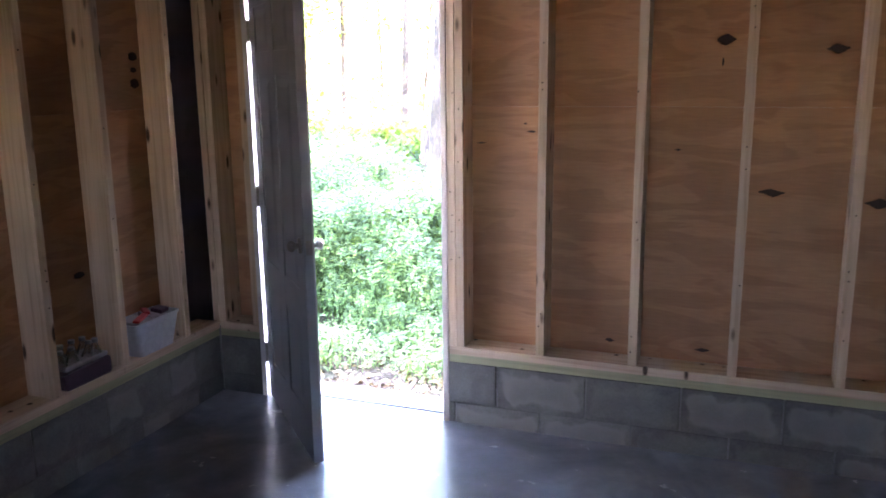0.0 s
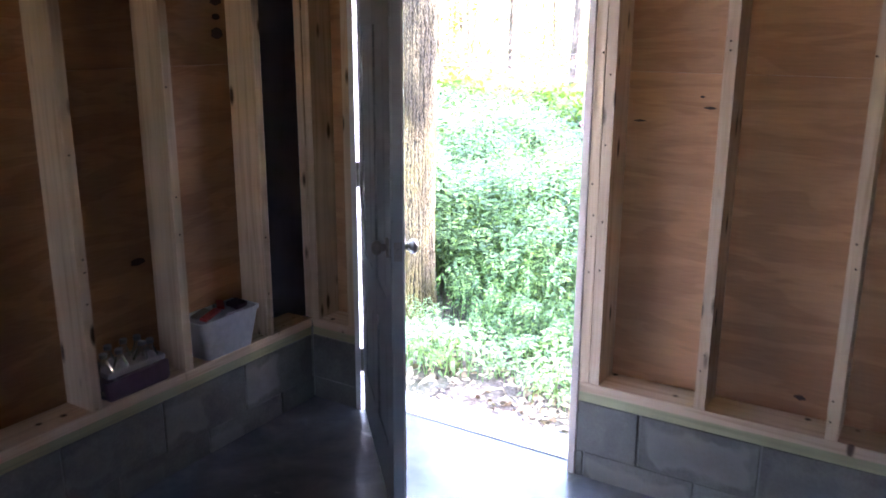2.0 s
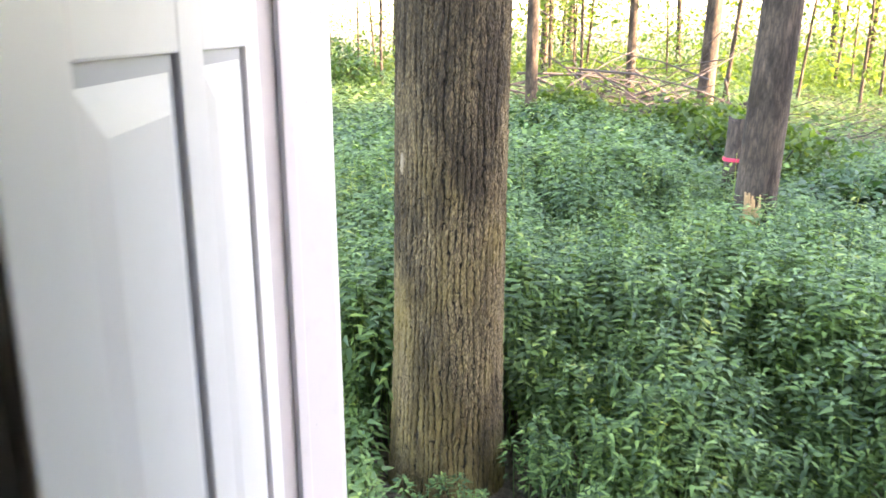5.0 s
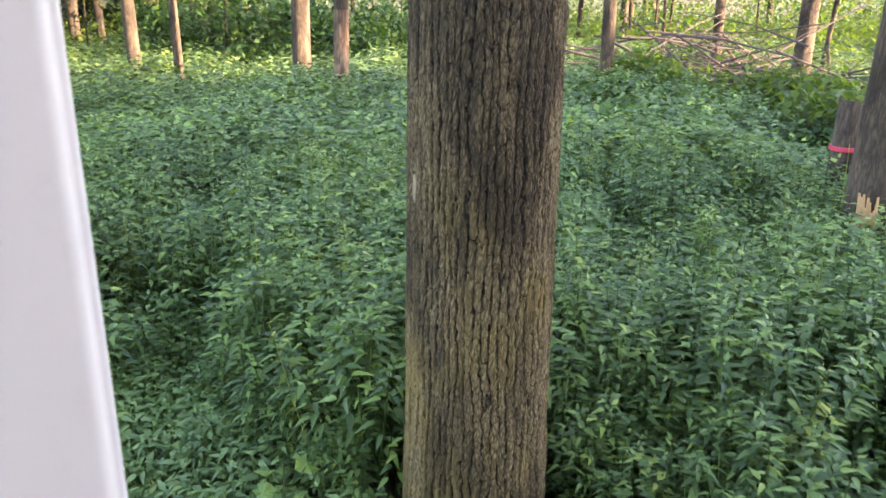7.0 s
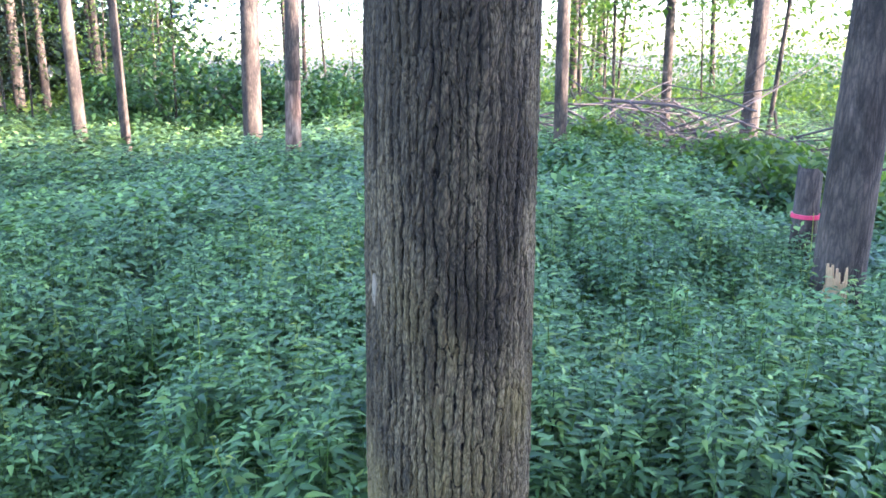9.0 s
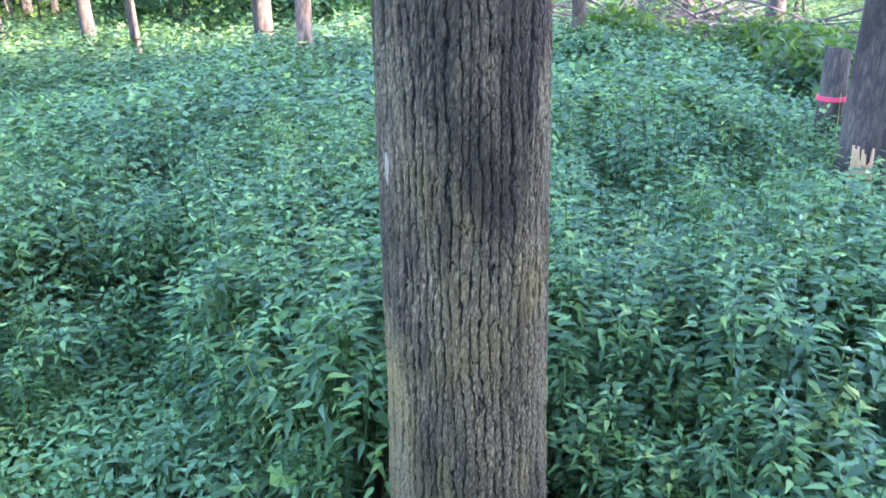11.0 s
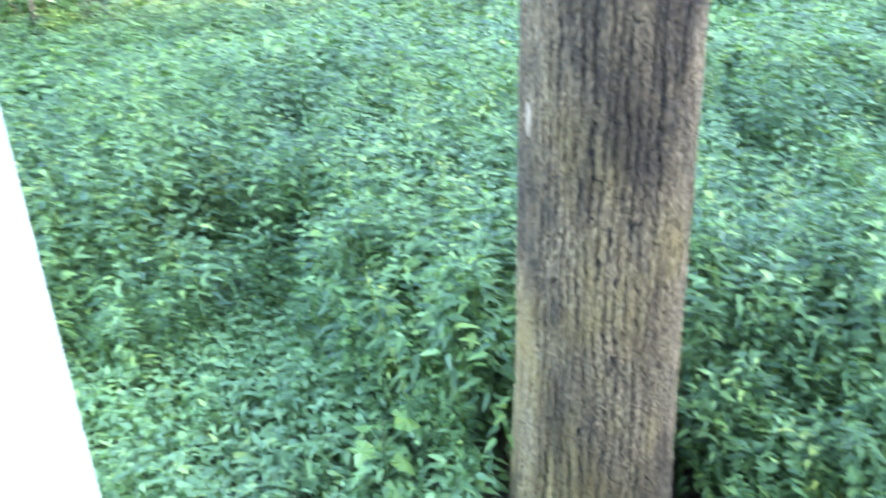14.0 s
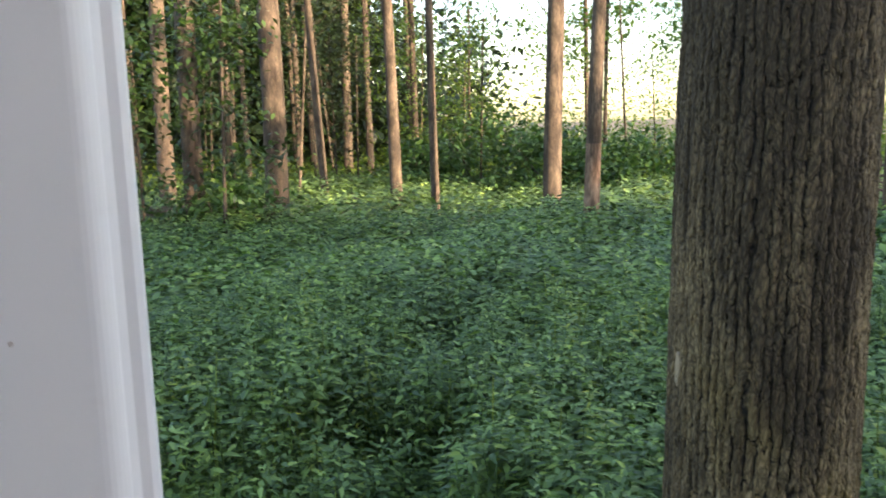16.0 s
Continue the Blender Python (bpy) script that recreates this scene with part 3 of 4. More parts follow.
def door_face(y_out, y_in, coat):
    """One face of the door: stiles, rails and raised panels."""
    sx = [0.006, 0.12, 0.385, 0.483, 0.748, DW]
    sz = [0, 0.20, 0.60, 0.73, 1.60, 1.70, 1.90, DH]
    lo, hi = sorted((y_out, y_in))
    for x0, x1 in ((sx[0], sx[1]), (sx[2], sx[3]), (sx[4], sx[5])):
        boxed("stile", (x0, lo, 0), (x1, hi, DH), coat, door, "", 0.0025)
    for x0, x1 in ((sx[1], sx[2]), (sx[3], sx[4])):
        for z0, z1 in ((sz[0], sz[1]), (sz[2], sz[3]), (sz[4], sz[5]), (sz[6], sz[7])):
            boxed("rail", (x0 + 0.0005, lo + 0.0004, z0), (x1 - 0.0005, hi - 0.0004, z1), coat, door, "", 0.0025)
        for z0, z1 in ((sz[1], sz[2]), (sz[3], sz[4]), (sz[5], sz[6])):
            bm = bmesh.new()
            e, s = 0.016, 0.05
            yo = y_out + (0.001 if y_in > y_out else -0.001)
            outer = [bm.verts.new((x, y_in, z)) for x, z in ((x0 + e, z0 + e), (x1 - e, z0 + e), (x1 - e, z1 - e), (x0 + e, z1 - e))]
            inner = [bm.verts.new((x, yo, z)) for x, z in ((x0 + s, z0 + s), (x1 - s, z0 + s), (x1 - s, z1 - s), (x0 + s, z1 - s))]
            for i in range(4):
                bm.faces.new((outer[i], outer[(i + 1) % 4], inner[(i + 1) % 4], inner[i]))
            bm.faces.new(inner)
            bm.faces.new(outer[::-1])
            bmesh.ops.recalc_face_normals(bm, faces=bm.faces)
            part("panel", bm, coat, door)


# White on the outside face, grey on the inside face
door_face(0.0, -0.008, WHITE)
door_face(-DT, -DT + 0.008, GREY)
KX, KZ = DW - 0.062, 0.925
for s, y0 in ((1, 0.0), (-1, -DT)):
    bm = bmesh.new()
    rod(bm, (KX, y0, KZ), (KX, y0 + s * 0.008, KZ), 0.033, 0.031, 24)
    rod(bm, (KX, y0 + s * 0.008, KZ), (KX, y0 + s * 0.03, KZ), 0.012, 0.012, 16)
    bmesh.ops.create_uvsphere(bm, u_segments=24, v_segments=14, radius=0.0235, matrix=Matrix.Translation((KX, y0 + s * 0.036, KZ)) @ Matrix.Diagonal((1, 0.78, 1, 1)))
    part("door_knob", bm, STEEL, door, "round satin steel knob", True)
boxed("latch_plate", (DW - 0.001, -DT / 2 - 0.013, KZ - 0.03), (DW + 0.002, -DT / 2 + 0.013, KZ + 0.03), STEEL, door, "steel latch plate", 0.0008)
boxed("latch_bolt", (DW + 0.002, -DT / 2 - 0.007, KZ - 0.01), (DW + 0.012, -DT / 2 + 0.007, KZ + 0.01), STEEL, door, "", 0.002)
for z in (0.22, 1.02, 1.80):
    bm = bmesh.new()
    rod(bm, (-0.004, -DT - 0.004, z - 0.05), (-0.004, -DT - 0.004, z + 0.05), 0.007, 0.007, 12)
    box(bm, (-0.002, -DT - 0.003, z - 0.05), (0.005, -0.008, z + 0.05))
    box(bm, (-0.022, -DT - 0.001, z - 0.05), (0.0, -DT + 0.002, z + 0.05))
    part("hinge", bm, STEEL, door, "steel butt hinge")

# ---- ground outside ----
n = 150
gx = np.sinh(np.linspace(-1, 1, n) * 6.2) / np.sinh(6.2) * 900 - 6
gy = np.sinh(np.linspace(-1, 1, n) * 6.2) / np.sinh(6.2) * 900 + 8
GX, GY = np.meshgrid(gx, gy, indexing="ij")
GZ = ground_z(GX, GY)
inside = (GX > WX - 0.1) & (GX < EAST + 0.1) & (GY > SOUTH - 0.1) & (GY < NY + 0.1)
GZ = np.where(inside, -0.4, GZ)
idx = np.arange(n * n).reshape(n, n)
quads = np.stack([idx[:-1, :-1], idx[1:, :-1], idx[1:, 1:], idx[:-1, 1:]], -1).reshape(-1, 4)
ground = new("ground", raw_mesh("ground", np.stack([GX, GY, GZ], -1).reshape(-1, 3), quads, SOIL, True))
tagged(ground, "brown woodland soil covered with leaf litter", "ground", kind="structure")


# ---- trees ----
def lattice(i, j, period, salt):
    """Even random numbers for whole numbers i, j; i repeats round the trunk."""
    h = (np.mod(i, period).astype(np.int64) * 374761393 + j.astype(np.int64) * 668265263 + salt * 982451653) & 0x7FFFFFFF
    h = ((h ^ (h >> 13)) * 1274126177) & 0x7FFFFFFF
    return ((h ^ (h >> 16)) & 0xFFFF) / 65535.0


def smooth_noise(u, v, period, salt):
    i, j = np.floor(u), np.floor(v)
    a, b = u - i, v - j
    a, b = a * a * (3 - 2 * a), b * b * (3 - 2 * b)
    low = lattice(i, j, period, salt) * (1 - a) + lattice(i + 1, j, period, salt) * a
    high = lattice(i, j + 1, period, salt) * (1 - a) + lattice(i + 1, j + 1, period, salt) * a
    return low * (1 - b) + high * b - 0.5


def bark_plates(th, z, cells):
    """Long upright bark plates with narrow furrows: the relief, and the mask that paints furrows dark (0) beside plain
    plates (1).
    """
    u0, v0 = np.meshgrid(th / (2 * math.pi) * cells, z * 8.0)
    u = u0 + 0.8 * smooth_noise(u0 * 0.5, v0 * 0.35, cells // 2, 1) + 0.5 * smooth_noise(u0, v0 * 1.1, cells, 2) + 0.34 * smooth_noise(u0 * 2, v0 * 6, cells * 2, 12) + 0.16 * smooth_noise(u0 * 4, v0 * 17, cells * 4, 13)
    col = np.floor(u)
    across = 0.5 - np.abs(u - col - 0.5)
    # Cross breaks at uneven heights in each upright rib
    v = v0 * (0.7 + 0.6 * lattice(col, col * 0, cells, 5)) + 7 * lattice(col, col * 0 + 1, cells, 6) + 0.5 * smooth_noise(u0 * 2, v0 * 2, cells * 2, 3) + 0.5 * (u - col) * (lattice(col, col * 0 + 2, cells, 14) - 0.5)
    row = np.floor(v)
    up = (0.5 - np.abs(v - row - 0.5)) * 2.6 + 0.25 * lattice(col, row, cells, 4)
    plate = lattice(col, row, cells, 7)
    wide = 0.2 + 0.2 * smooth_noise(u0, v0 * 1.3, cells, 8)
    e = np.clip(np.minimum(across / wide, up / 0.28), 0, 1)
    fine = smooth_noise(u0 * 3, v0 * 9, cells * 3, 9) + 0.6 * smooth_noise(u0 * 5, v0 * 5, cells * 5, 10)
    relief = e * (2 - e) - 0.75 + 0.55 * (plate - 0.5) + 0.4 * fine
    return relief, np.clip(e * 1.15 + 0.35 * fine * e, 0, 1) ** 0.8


def trunk_mesh(name, mat, r0, height, rings, sides, lean=(0, 0), flare=0.25, rough=0.012, top=0.55, ridge=0.0, limbs=0, seed=1):
    r = np.random.default_rng(seed)
    t = np.linspace(0, 1, rings)
    if ridge:
        t = np.concatenate([np.linspace(0, 0.27, rings - 12), np.linspace(0.27, 1, 13)[1:]])
    z = t * height
    rad = r0 * (1 - (1 - top) * t) + r0 * flare * np.exp(-z / 0.28)
    th = np.linspace(0, 2 * math.pi, sides, endpoint=False)
    wob = np.stack([np.sin(z * 0.7 + seed) * 0.03, np.cos(z * 0.55 + seed * 2) * 0.03], -1) * r0 / 0.2
    R = np.repeat(rad[:, None], sides, 1)
    R = R * (1 + rough * np.sin(th * 3 + seed)[None] + rough * np.sin(th * 5 + z[:, None] * 0.8))
    furrow_mask = np.ones(R.shape)
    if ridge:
        relief, furrow_mask = bark_plates(th, z, 56)
        low = (z < 3.3)[:, None]
        R = R + ridge * np.where(low, relief, 0)
    X = R * np.cos(th)[None] + (lean[0] * z + wob[:, 0] - wob[0, 0])[:, None]
    Y = R * np.sin(th)[None] + (lean[1] * z + wob[:, 1] - wob[0, 1])[:, None]
    v = np.stack([X, Y, np.repeat((z - 0.15)[:, None], sides, 1)], -1).reshape(-1, 3)
    m = len(z)
    ix = np.arange(m * sides).reshape(m, sides)
    f = np.stack([ix[:-1], np.roll(ix[:-1], -1, 1), np.roll(ix[1:], -1, 1), ix[1:]], -1).reshape(-1, 4)
    out = [(v, f)]
    for k in range(limbs):
        zz = height * r.uniform(0.5, 0.97)
        a = r.uniform(0, 6.28)
        ln = r.uniform(1.0, 2.2) * height / 9
        p0 = np.array([lean[0] * zz, lean[1] * zz, zz - 0.15])
        s = np.linspace(0, 1, 5)
        cx = p0[0] + np.cos(a) * ln * s
        cy = p0[1] + np.sin(a) * ln * s
        cz = p0[2] + ln * (0.55 * s + 0.2 * s * s)
        rr = r0 * 0.22 * (1 - 0.8 * s)
        tt = np.linspace(0, 6.283, 6, endpoint=False)
        lv = np.stack([cx[:, None] - np.sin(a) * rr[:, None] * np.cos(tt), cy[:, None] + np.cos(a) * rr[:, None] * np.cos(tt), cz[:, None] + rr[:, None] * np.sin(tt)], -1).reshape(-1, 3)
        li = np.arange(30).reshape(5, 6)
        lf = np.stack([li[:-1], np.roll(li[:-1], -1, 1), np.roll(li[1:], -1, 1), li[1:]], -1).reshape(-1, 4)
        out.append((lv, lf))
    v, f = merge(out)
    me = raw_mesh(name, v, f, mat, True)
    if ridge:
        layer = me.attributes.new("furrow_shade", "FLOAT", "POINT")
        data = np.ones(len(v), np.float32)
        data[:m * sides] = furrow_mask.ravel()
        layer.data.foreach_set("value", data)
    return me


def leaf_cloud(centres, spread, count, size, r, leaf=LEAF_FAR):
    """Leaves in loose flat sprays round the given centres."""
    centres = np.asarray(centres, float)
    n = len(centres) * count
    c = np.repeat(centres, count, 0)
    off = r.normal(0, 1, (n, 3)) * spread * np.array([1, 1, 0.45])
    yaw, pitch, roll = r.uniform(0, 6.283, n), r.normal(-0.3, 0.35, n), r.normal(0, 0.4, n)
    return stamp(leaf[0], leaf[1], turns(yaw, pitch, roll), c + off, size * r.uniform(0.6, 1.25, n)[:, None] * np.ones((1, 3)))


def tree(at, r0, height, label, mat=None, lean=(0, 0), crown=26, crown_z=(0.55, 1.05), crown_r=2.4, leaf=0.22, seed=1, name="tree", group="woodland trees", leaf_mat=None, sides=20, rings=26, **more):
    r = np.random.default_rng(seed)
    base = empty(name, (at[0], at[1], float(ground_z(at[0], at[1]))), label=label, category="tree", group=group)
    new("trunk", trunk_mesh("trunk", mat or BARK_FAR, r0, height, rings, sides, lean, seed=seed, limbs=7 if crown else 0, **more)).parent = base
    if crown:
        z = height * r.uniform(*crown_z, crown)
        a, q = r.uniform(0, 6.283, crown), crown_r * np.sqrt(r.uniform(0.05, 1, crown))
        c = np.stack([np.cos(a) * q + lean[0] * z, np.sin(a) * q + lean[1] * z, z], -1)
        v, f = leaf_cloud(c, 0.5, 60, leaf, r)
        new("crown", raw_mesh("crown", v, f, leaf_mat or CANOPY)).parent = base
    return base


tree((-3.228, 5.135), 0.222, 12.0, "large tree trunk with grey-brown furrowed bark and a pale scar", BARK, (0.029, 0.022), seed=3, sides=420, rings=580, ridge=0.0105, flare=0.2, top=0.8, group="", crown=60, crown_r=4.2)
SUNLIT = "tall straight forest tree with brown bark"
for i, (x, y, rad, lx, ly) in enumerate([
        (-19.6, 6.56, 0.185, -0.05, 0.03), (-14.4, 6.07, 0.155, 0.0, 0.0), (-15.3, 7.57, 0.20, 0.0, 0.01), (-20.7, 10.4, 0.10, -0.02, -0.03),
        (-30.8, 15.0, 0.19, 0, 0.01), (-18.5, 11.26, 0.14, 0.02, -0.02), (-15.9, 10.88, 0.085, 0.0, 0.0), (-13.4, 11.8, 0.16, 0.0, 0.02),
        (-32, 10.95, 0.24, -0.03, -0.02), (-27.6, 10.4, 0.10, 0, 0), (-30.8, 15.9, 0.15, 0, 0), (-25.5, 15.2, 0.12, 0, 0.0),
        (-8.5, 13.6, 0.10, 0.01, 0.01), (-10.1, 20.0, 0.11, 0, 0), (-7.45, 17.8, 0.155, 0.01, 0.02)]):
    tree((x, y), rad, 11.0 + (i * 7 % 5), SUNLIT, None, (lx, ly), seed=10 + i, leaf_mat=SHADED_LEAF, crown=18, crown_z=(0.5, 1.02), crown_r=2.6)
tree((-3.32, 8.82), 0.155, 11.0, "leaning brown forest tree with split bark near its base", None, (0.055, 0.02), seed=40, crown=22, sides=48, rings=80)
snag = tree((-10.47, 10.31), 0.105, 9.0, "slim leaning tree with its lower bark stripped pale", None, (0.03, 0.035), seed=41, crown=0, sides=24)
stripped = new("stripped_wood", trunk_mesh("stripped_wood", BARK_PALE, 0.108, 1.75, 10, 24, (0.03, 0.035), seed=41, top=0.91))
stripped.parent = snag
stripped["label"] = "bare orange-pink wood where the bark is gone"

bm = bmesh.new()
ring = []
for k in range(12):
    a = k * math.pi / 6
    wd, ht = 0.02 * math.cos(a) * (1 + 0.4 * math.sin(2 * a)), 0.043 * math.sin(a)
    g = radians(241) + wd / 0.23
    ring.append(bm.verts.new((-3.187 + 0.231 * math.cos(g), 5.165 + 0.231 * math.sin(g), 1.15 + ht)))
bm.faces.new(ring)
scar = bmesh.ops.extrude_face_region(bm, geom=bm.faces[:])
bmesh.ops.translate(bm, vec=(0.02, 0.025, 0), verts=[g for g in scar["geom"] if isinstance(g, bmesh.types.BMVert)])
bmesh.ops.recalc_face_normals(bm, faces=bm.faces)
tagged(part("bark_scar", bm, plain("bare pale wood", (0.27, 0.21, 0.135), 0.8)), "small pale bare scar on the large trunk", "scar")

# ---- understorey, bushes, far wood ----
def at_yaw(yaw, d):
    """A place d metres from the doorway, yaw degrees to the left of straight out."""
    return -1.85 - d * math.sin(radians(yaw)), 3.6 + d * math.cos(radians(yaw))


def sapling(at, h, seed, mat, spray=0.32, leaf=0.12, label="thin sapling with sparse green leaves"):
    r = np.random.default_rng(seed)
    base = empty("sapling", (at[0], at[1], float(ground_z(*at))), label=label, category="sapling", group="saplings")
    new("trunk", trunk_mesh("trunk", BARK_FAR, 0.012 + h * 0.0045, h, 12, 8, tuple(r.normal(0, 0.04, 2)), seed=seed, limbs=5)).parent = base
    k = int(h * 6)
    z = h * np.sqrt(r.uniform(0.04, 1.05, k))
    q, a = h * 0.22 * r.uniform(0.2, 1.1, k) * (1.25 - z / h), r.uniform(0, 6.283, k)
    v, f = leaf_cloud(np.stack([np.cos(a) * q, np.sin(a) * q, z], -1), spray, 40, leaf, r)
    new("crown", raw_mesh("crown", v, f, mat)).parent = base


def bush(at, w, h, seed, mat, label):
    r = np.random.default_rng(seed)
    base = empty("bush", (at[0], at[1], float(ground_z(*at))), label=label, category="bush", group="bushes")
    bm = bmesh.new()
    for k in range(7):
        a = r.uniform(0, 6.283)
        rod(bm, (0.05 * math.cos(a), 0.05 * math.sin(a), -0.05), (w * 0.4 * math.cos(a), w * 0.4 * math.sin(a), h * r.uniform(0.6, 0.95)), 0.015, 0.006, 6)
    part("stem", bm, STICK, base)
    k = 46
    z = h * r.uniform(0.08, 1.0, k)
    q, a = w * 0.5 * np.sqrt(r.uniform(0, 1, k)) * np.sqrt(np.clip(1.1 - (z / h) ** 2, 0.1, 1)), r.uniform(0, 6.283, k)
    v, f = leaf_cloud(np.stack([np.cos(a) * q, np.sin(a) * q, z], -1), 0.16 * max(w, 1.0) * 0.8, 60, 0.085 + 0.03 * w, r)
    new("leaves", raw_mesh("leaves", v, f, mat)).parent = base


sr = np.random.default_rng(23)
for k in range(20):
    sapling(at_yaw(sr.uniform(66, 96), sr.uniform(17, 36)), sr.uniform(3.5, 8), 100 + k, DEEP_SHADE_LEAF if k % 3 else SHADED_LEAF)
for k in range(13):
    sapling(at_yaw(sr.uniform(43, 65), sr.uniform(20, 34)), sr.uniform(3.5, 8), 130 + k, CANOPY if k % 2 else BUSH, 0.38)
for k in range(16):
    sapling(at_yaw(sr.uniform(6, 38), sr.uniform(17, 32)), sr.uniform(3.5, 8.5), 150 + k, CANOPY, 0.5, 0.19, "thin sapling with bright yellow-green leaves")
for k in range(4):
    sapling(at_yaw(sr.uniform(76, 84), sr.uniform(11.5, 13.5)), sr.uniform(3.0, 4.4), 190 + k, SHADED_LEAF, 0.3)
bush((-14.2, 6.5), 1.7, 1.25, 201, BUSH, "dense dark green bush at the foot of a tree")
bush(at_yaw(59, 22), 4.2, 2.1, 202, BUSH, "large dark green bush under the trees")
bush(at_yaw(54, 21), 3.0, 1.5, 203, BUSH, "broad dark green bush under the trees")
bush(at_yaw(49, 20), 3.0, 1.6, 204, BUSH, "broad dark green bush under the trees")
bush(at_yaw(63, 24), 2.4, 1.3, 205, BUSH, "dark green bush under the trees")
for k in range(9):
    bush(at_yaw(sr.uniform(4, 33), sr.uniform(7.5, 12.5)), sr.uniform(0.8, 1.5), sr.uniform(0.45, 0.85), 220 + k, (BUSH, CANOPY, NETTLE)[k % 3], "low leafy shrub in the undergrowth before the brush pile")
bush(at_yaw(31, 12.2), 2.0, 0.85, 206, CANOPY, "yellow-green bush before the brush pile")
bush(at_yaw(17, 9.5), 2.0, 0.9, 207, CANOPY, "yellow-green bush before the brush pile")
bush(at_yaw(22, 11.5), 2.2, 0.85, 208, CANOPY, "yellow-green bush before the brush pile")

for k in range(40):
    yaw, d = (sr.uniform(63, 98), sr.uniform(26, 46)) if k < 24 else (sr.uniform(8, 60), sr.uniform(30, 48))
    tree(at_yaw(yaw, d), sr.uniform(0.09, 0.21), sr.uniform(11, 16), "tall forest tree far back in the wood", None, tuple(sr.normal(0, 0.02, 2)), seed=300 + k, leaf_mat=DEEP_SHADE_LEAF if k < 24 else None, crown=16, crown_z=(0.3, 1.0), crown_r=2.6, leaf=0.32, sides=12, rings=12)


def far_leaves(name, count, yaw, d, z, size, mat, label, seed, spread):
    r = np.random.default_rng(seed)
    a, q = np.radians(r.uniform(*yaw, count)), r.uniform(*d, count)
    c = np.stack([-1.85 - q * np.sin(a), 3.6 + q * np.cos(a), z[0] + (z[1] - z[0]) * (0.55 + 0.25 * np.sin(a * 23 + seed) + 0.2 * np.sin(a * 61)) * r.uniform(0, 1, count) ** 1.2], -1)
    v, f = leaf_cloud(c, spread, 34, size, r)
    tagged(new(name, raw_mesh(name, v, f, mat)), label, "woodland", kind="stuff")


# The far wood's shade is in these leaves' near-black colour.
far_leaves("far_woods", 3300, (71, 104), (40, 60), (0, 17), 1.0, DEEP_SHADE_LEAF, "dense dark wall of far woodland foliage", 401, 1.6)
far_leaves("far_woods", 450, (60, 71), (40, 62), (0, 14), 0.6, DEEP_SHADE_LEAF, "broken dark edge of the wood with sky behind", 407, 1.6)
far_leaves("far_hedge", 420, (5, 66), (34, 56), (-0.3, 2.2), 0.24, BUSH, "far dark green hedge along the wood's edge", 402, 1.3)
far_leaves("far_hedge", 650, (5, 66), (36, 58), (-0.3, 2.4), 0.22, CANOPY, "far sunlit hedge along the wood's edge", 405, 1.6)
# Unseen leaf screens to the east, added to shape where the sun reaches.
far_leaves("far_woods", 1700, (-100, -46.5), (24, 32), (0, 13), 1.05, CANOPY, "unseen tall leaf screen added to keep low sun off the doorway", 403, 1.6)
far_leaves("far_woods", 1300, (-100, -46), (26, 34), (0, 11), 1.05, CANOPY, "unseen second leaf screen added to block the low sun", 408, 1.5)
far_leaves("far_woods", 350, (-46, -40), (24, 36), (0, 8), 0.6, CANOPY, "unseen lower leaf screen added to let some sun through", 409, 1.4)
far_leaves("far_woods", 450, (-40, -26), (24, 36), (0, 4), 0.6, CANOPY, "unseen lower leaf screen added to let some sun through", 410, 1.0)
far_leaves("far_woods", 260, (-20, 62), (38, 60), (1, 13), 0.26, CANOPY, "sparse far woodland foliage against the sky", 406, 1.8)
far_leaves("far_brambles", 2200, (5, 100), (24, 44), (-0.25, 0.45), 0.22, CANOPY, "sunlit yellow-green brambles deep in the wood", 404, 0.7)

# Fallen log, brush pile, snapped stump with its ribbon
bm = bmesh.new()
rod(bm, (-17.0, 3.6, 0.24), (-16.1, 6.6, 0.27), 0.29, 0.25, 20)
for v in bm.verts:
    v.co += Vector((noise.noise(v.co * 3), noise.noise(v.co * 3 + Vector((5, 0, 0))), 0)) * 0.04
tagged(part("fallen_log", bm, BARK_FAR, None, "", True), "fallen brown log lying among the plants", "log")
pile = empty("brush_pile", (-8.2, 16.0, float(ground_z(-8.2, 16.0))), label="grey-brown heap of cut branches and sticks", category="brush pile")
for k in range(295):
    a = sr.normal(0.35, 0.6) if k % 3 else sr.uniform(0, 3.1)
    c = Vector((sr.normal(0, 1.75), sr.normal(0, 0.7), 0.12 + abs(sr.normal(0, 0.5))))
    ln = sr.uniform(0.9, 3.2)
    d = Vector((math.cos(a) * ln / 2, math.sin(a) * ln / 2, sr.normal(0, 0.14) * ln))
    c.z = max(c.z * max(0.3, 1.3 - abs(c.x) / 3), abs(d.z) + 0.02)
    bend = Vector((sr.normal(0, 0.05), sr.normal(0, 0.05), sr.normal(0.03, 0.12)))
    bm = bmesh.new()
    r0 = 0.006 + 0.02 * sr.uniform(0, 1) ** 2
    rod(bm, c - d, c + bend, r0, r0 * 0.8, 6)
    rod(bm, c + bend, c + d, r0 * 0.8, r0 * 0.35, 6)
    branch = part("branch", bm, STICK, pile)
    if k % 2:
        e = c + d * 0.4
        bm = bmesh.new()
        rod(bm, e, e + Vector((sr.normal(0, 0.3), sr.normal(0, 0.2), sr.uniform(0.02, 0.35))), r0 * 0.5, r0 * 0.2, 5)
        part("twig", bm, STICK, branch)
stump = empty("snapped_stump", (-3.82, 9.75, float(ground_z(-3.82, 9.75))), label="snapped grey stump beside a tree with a pink ribbon", category="stump")
bm = bmesh.new()
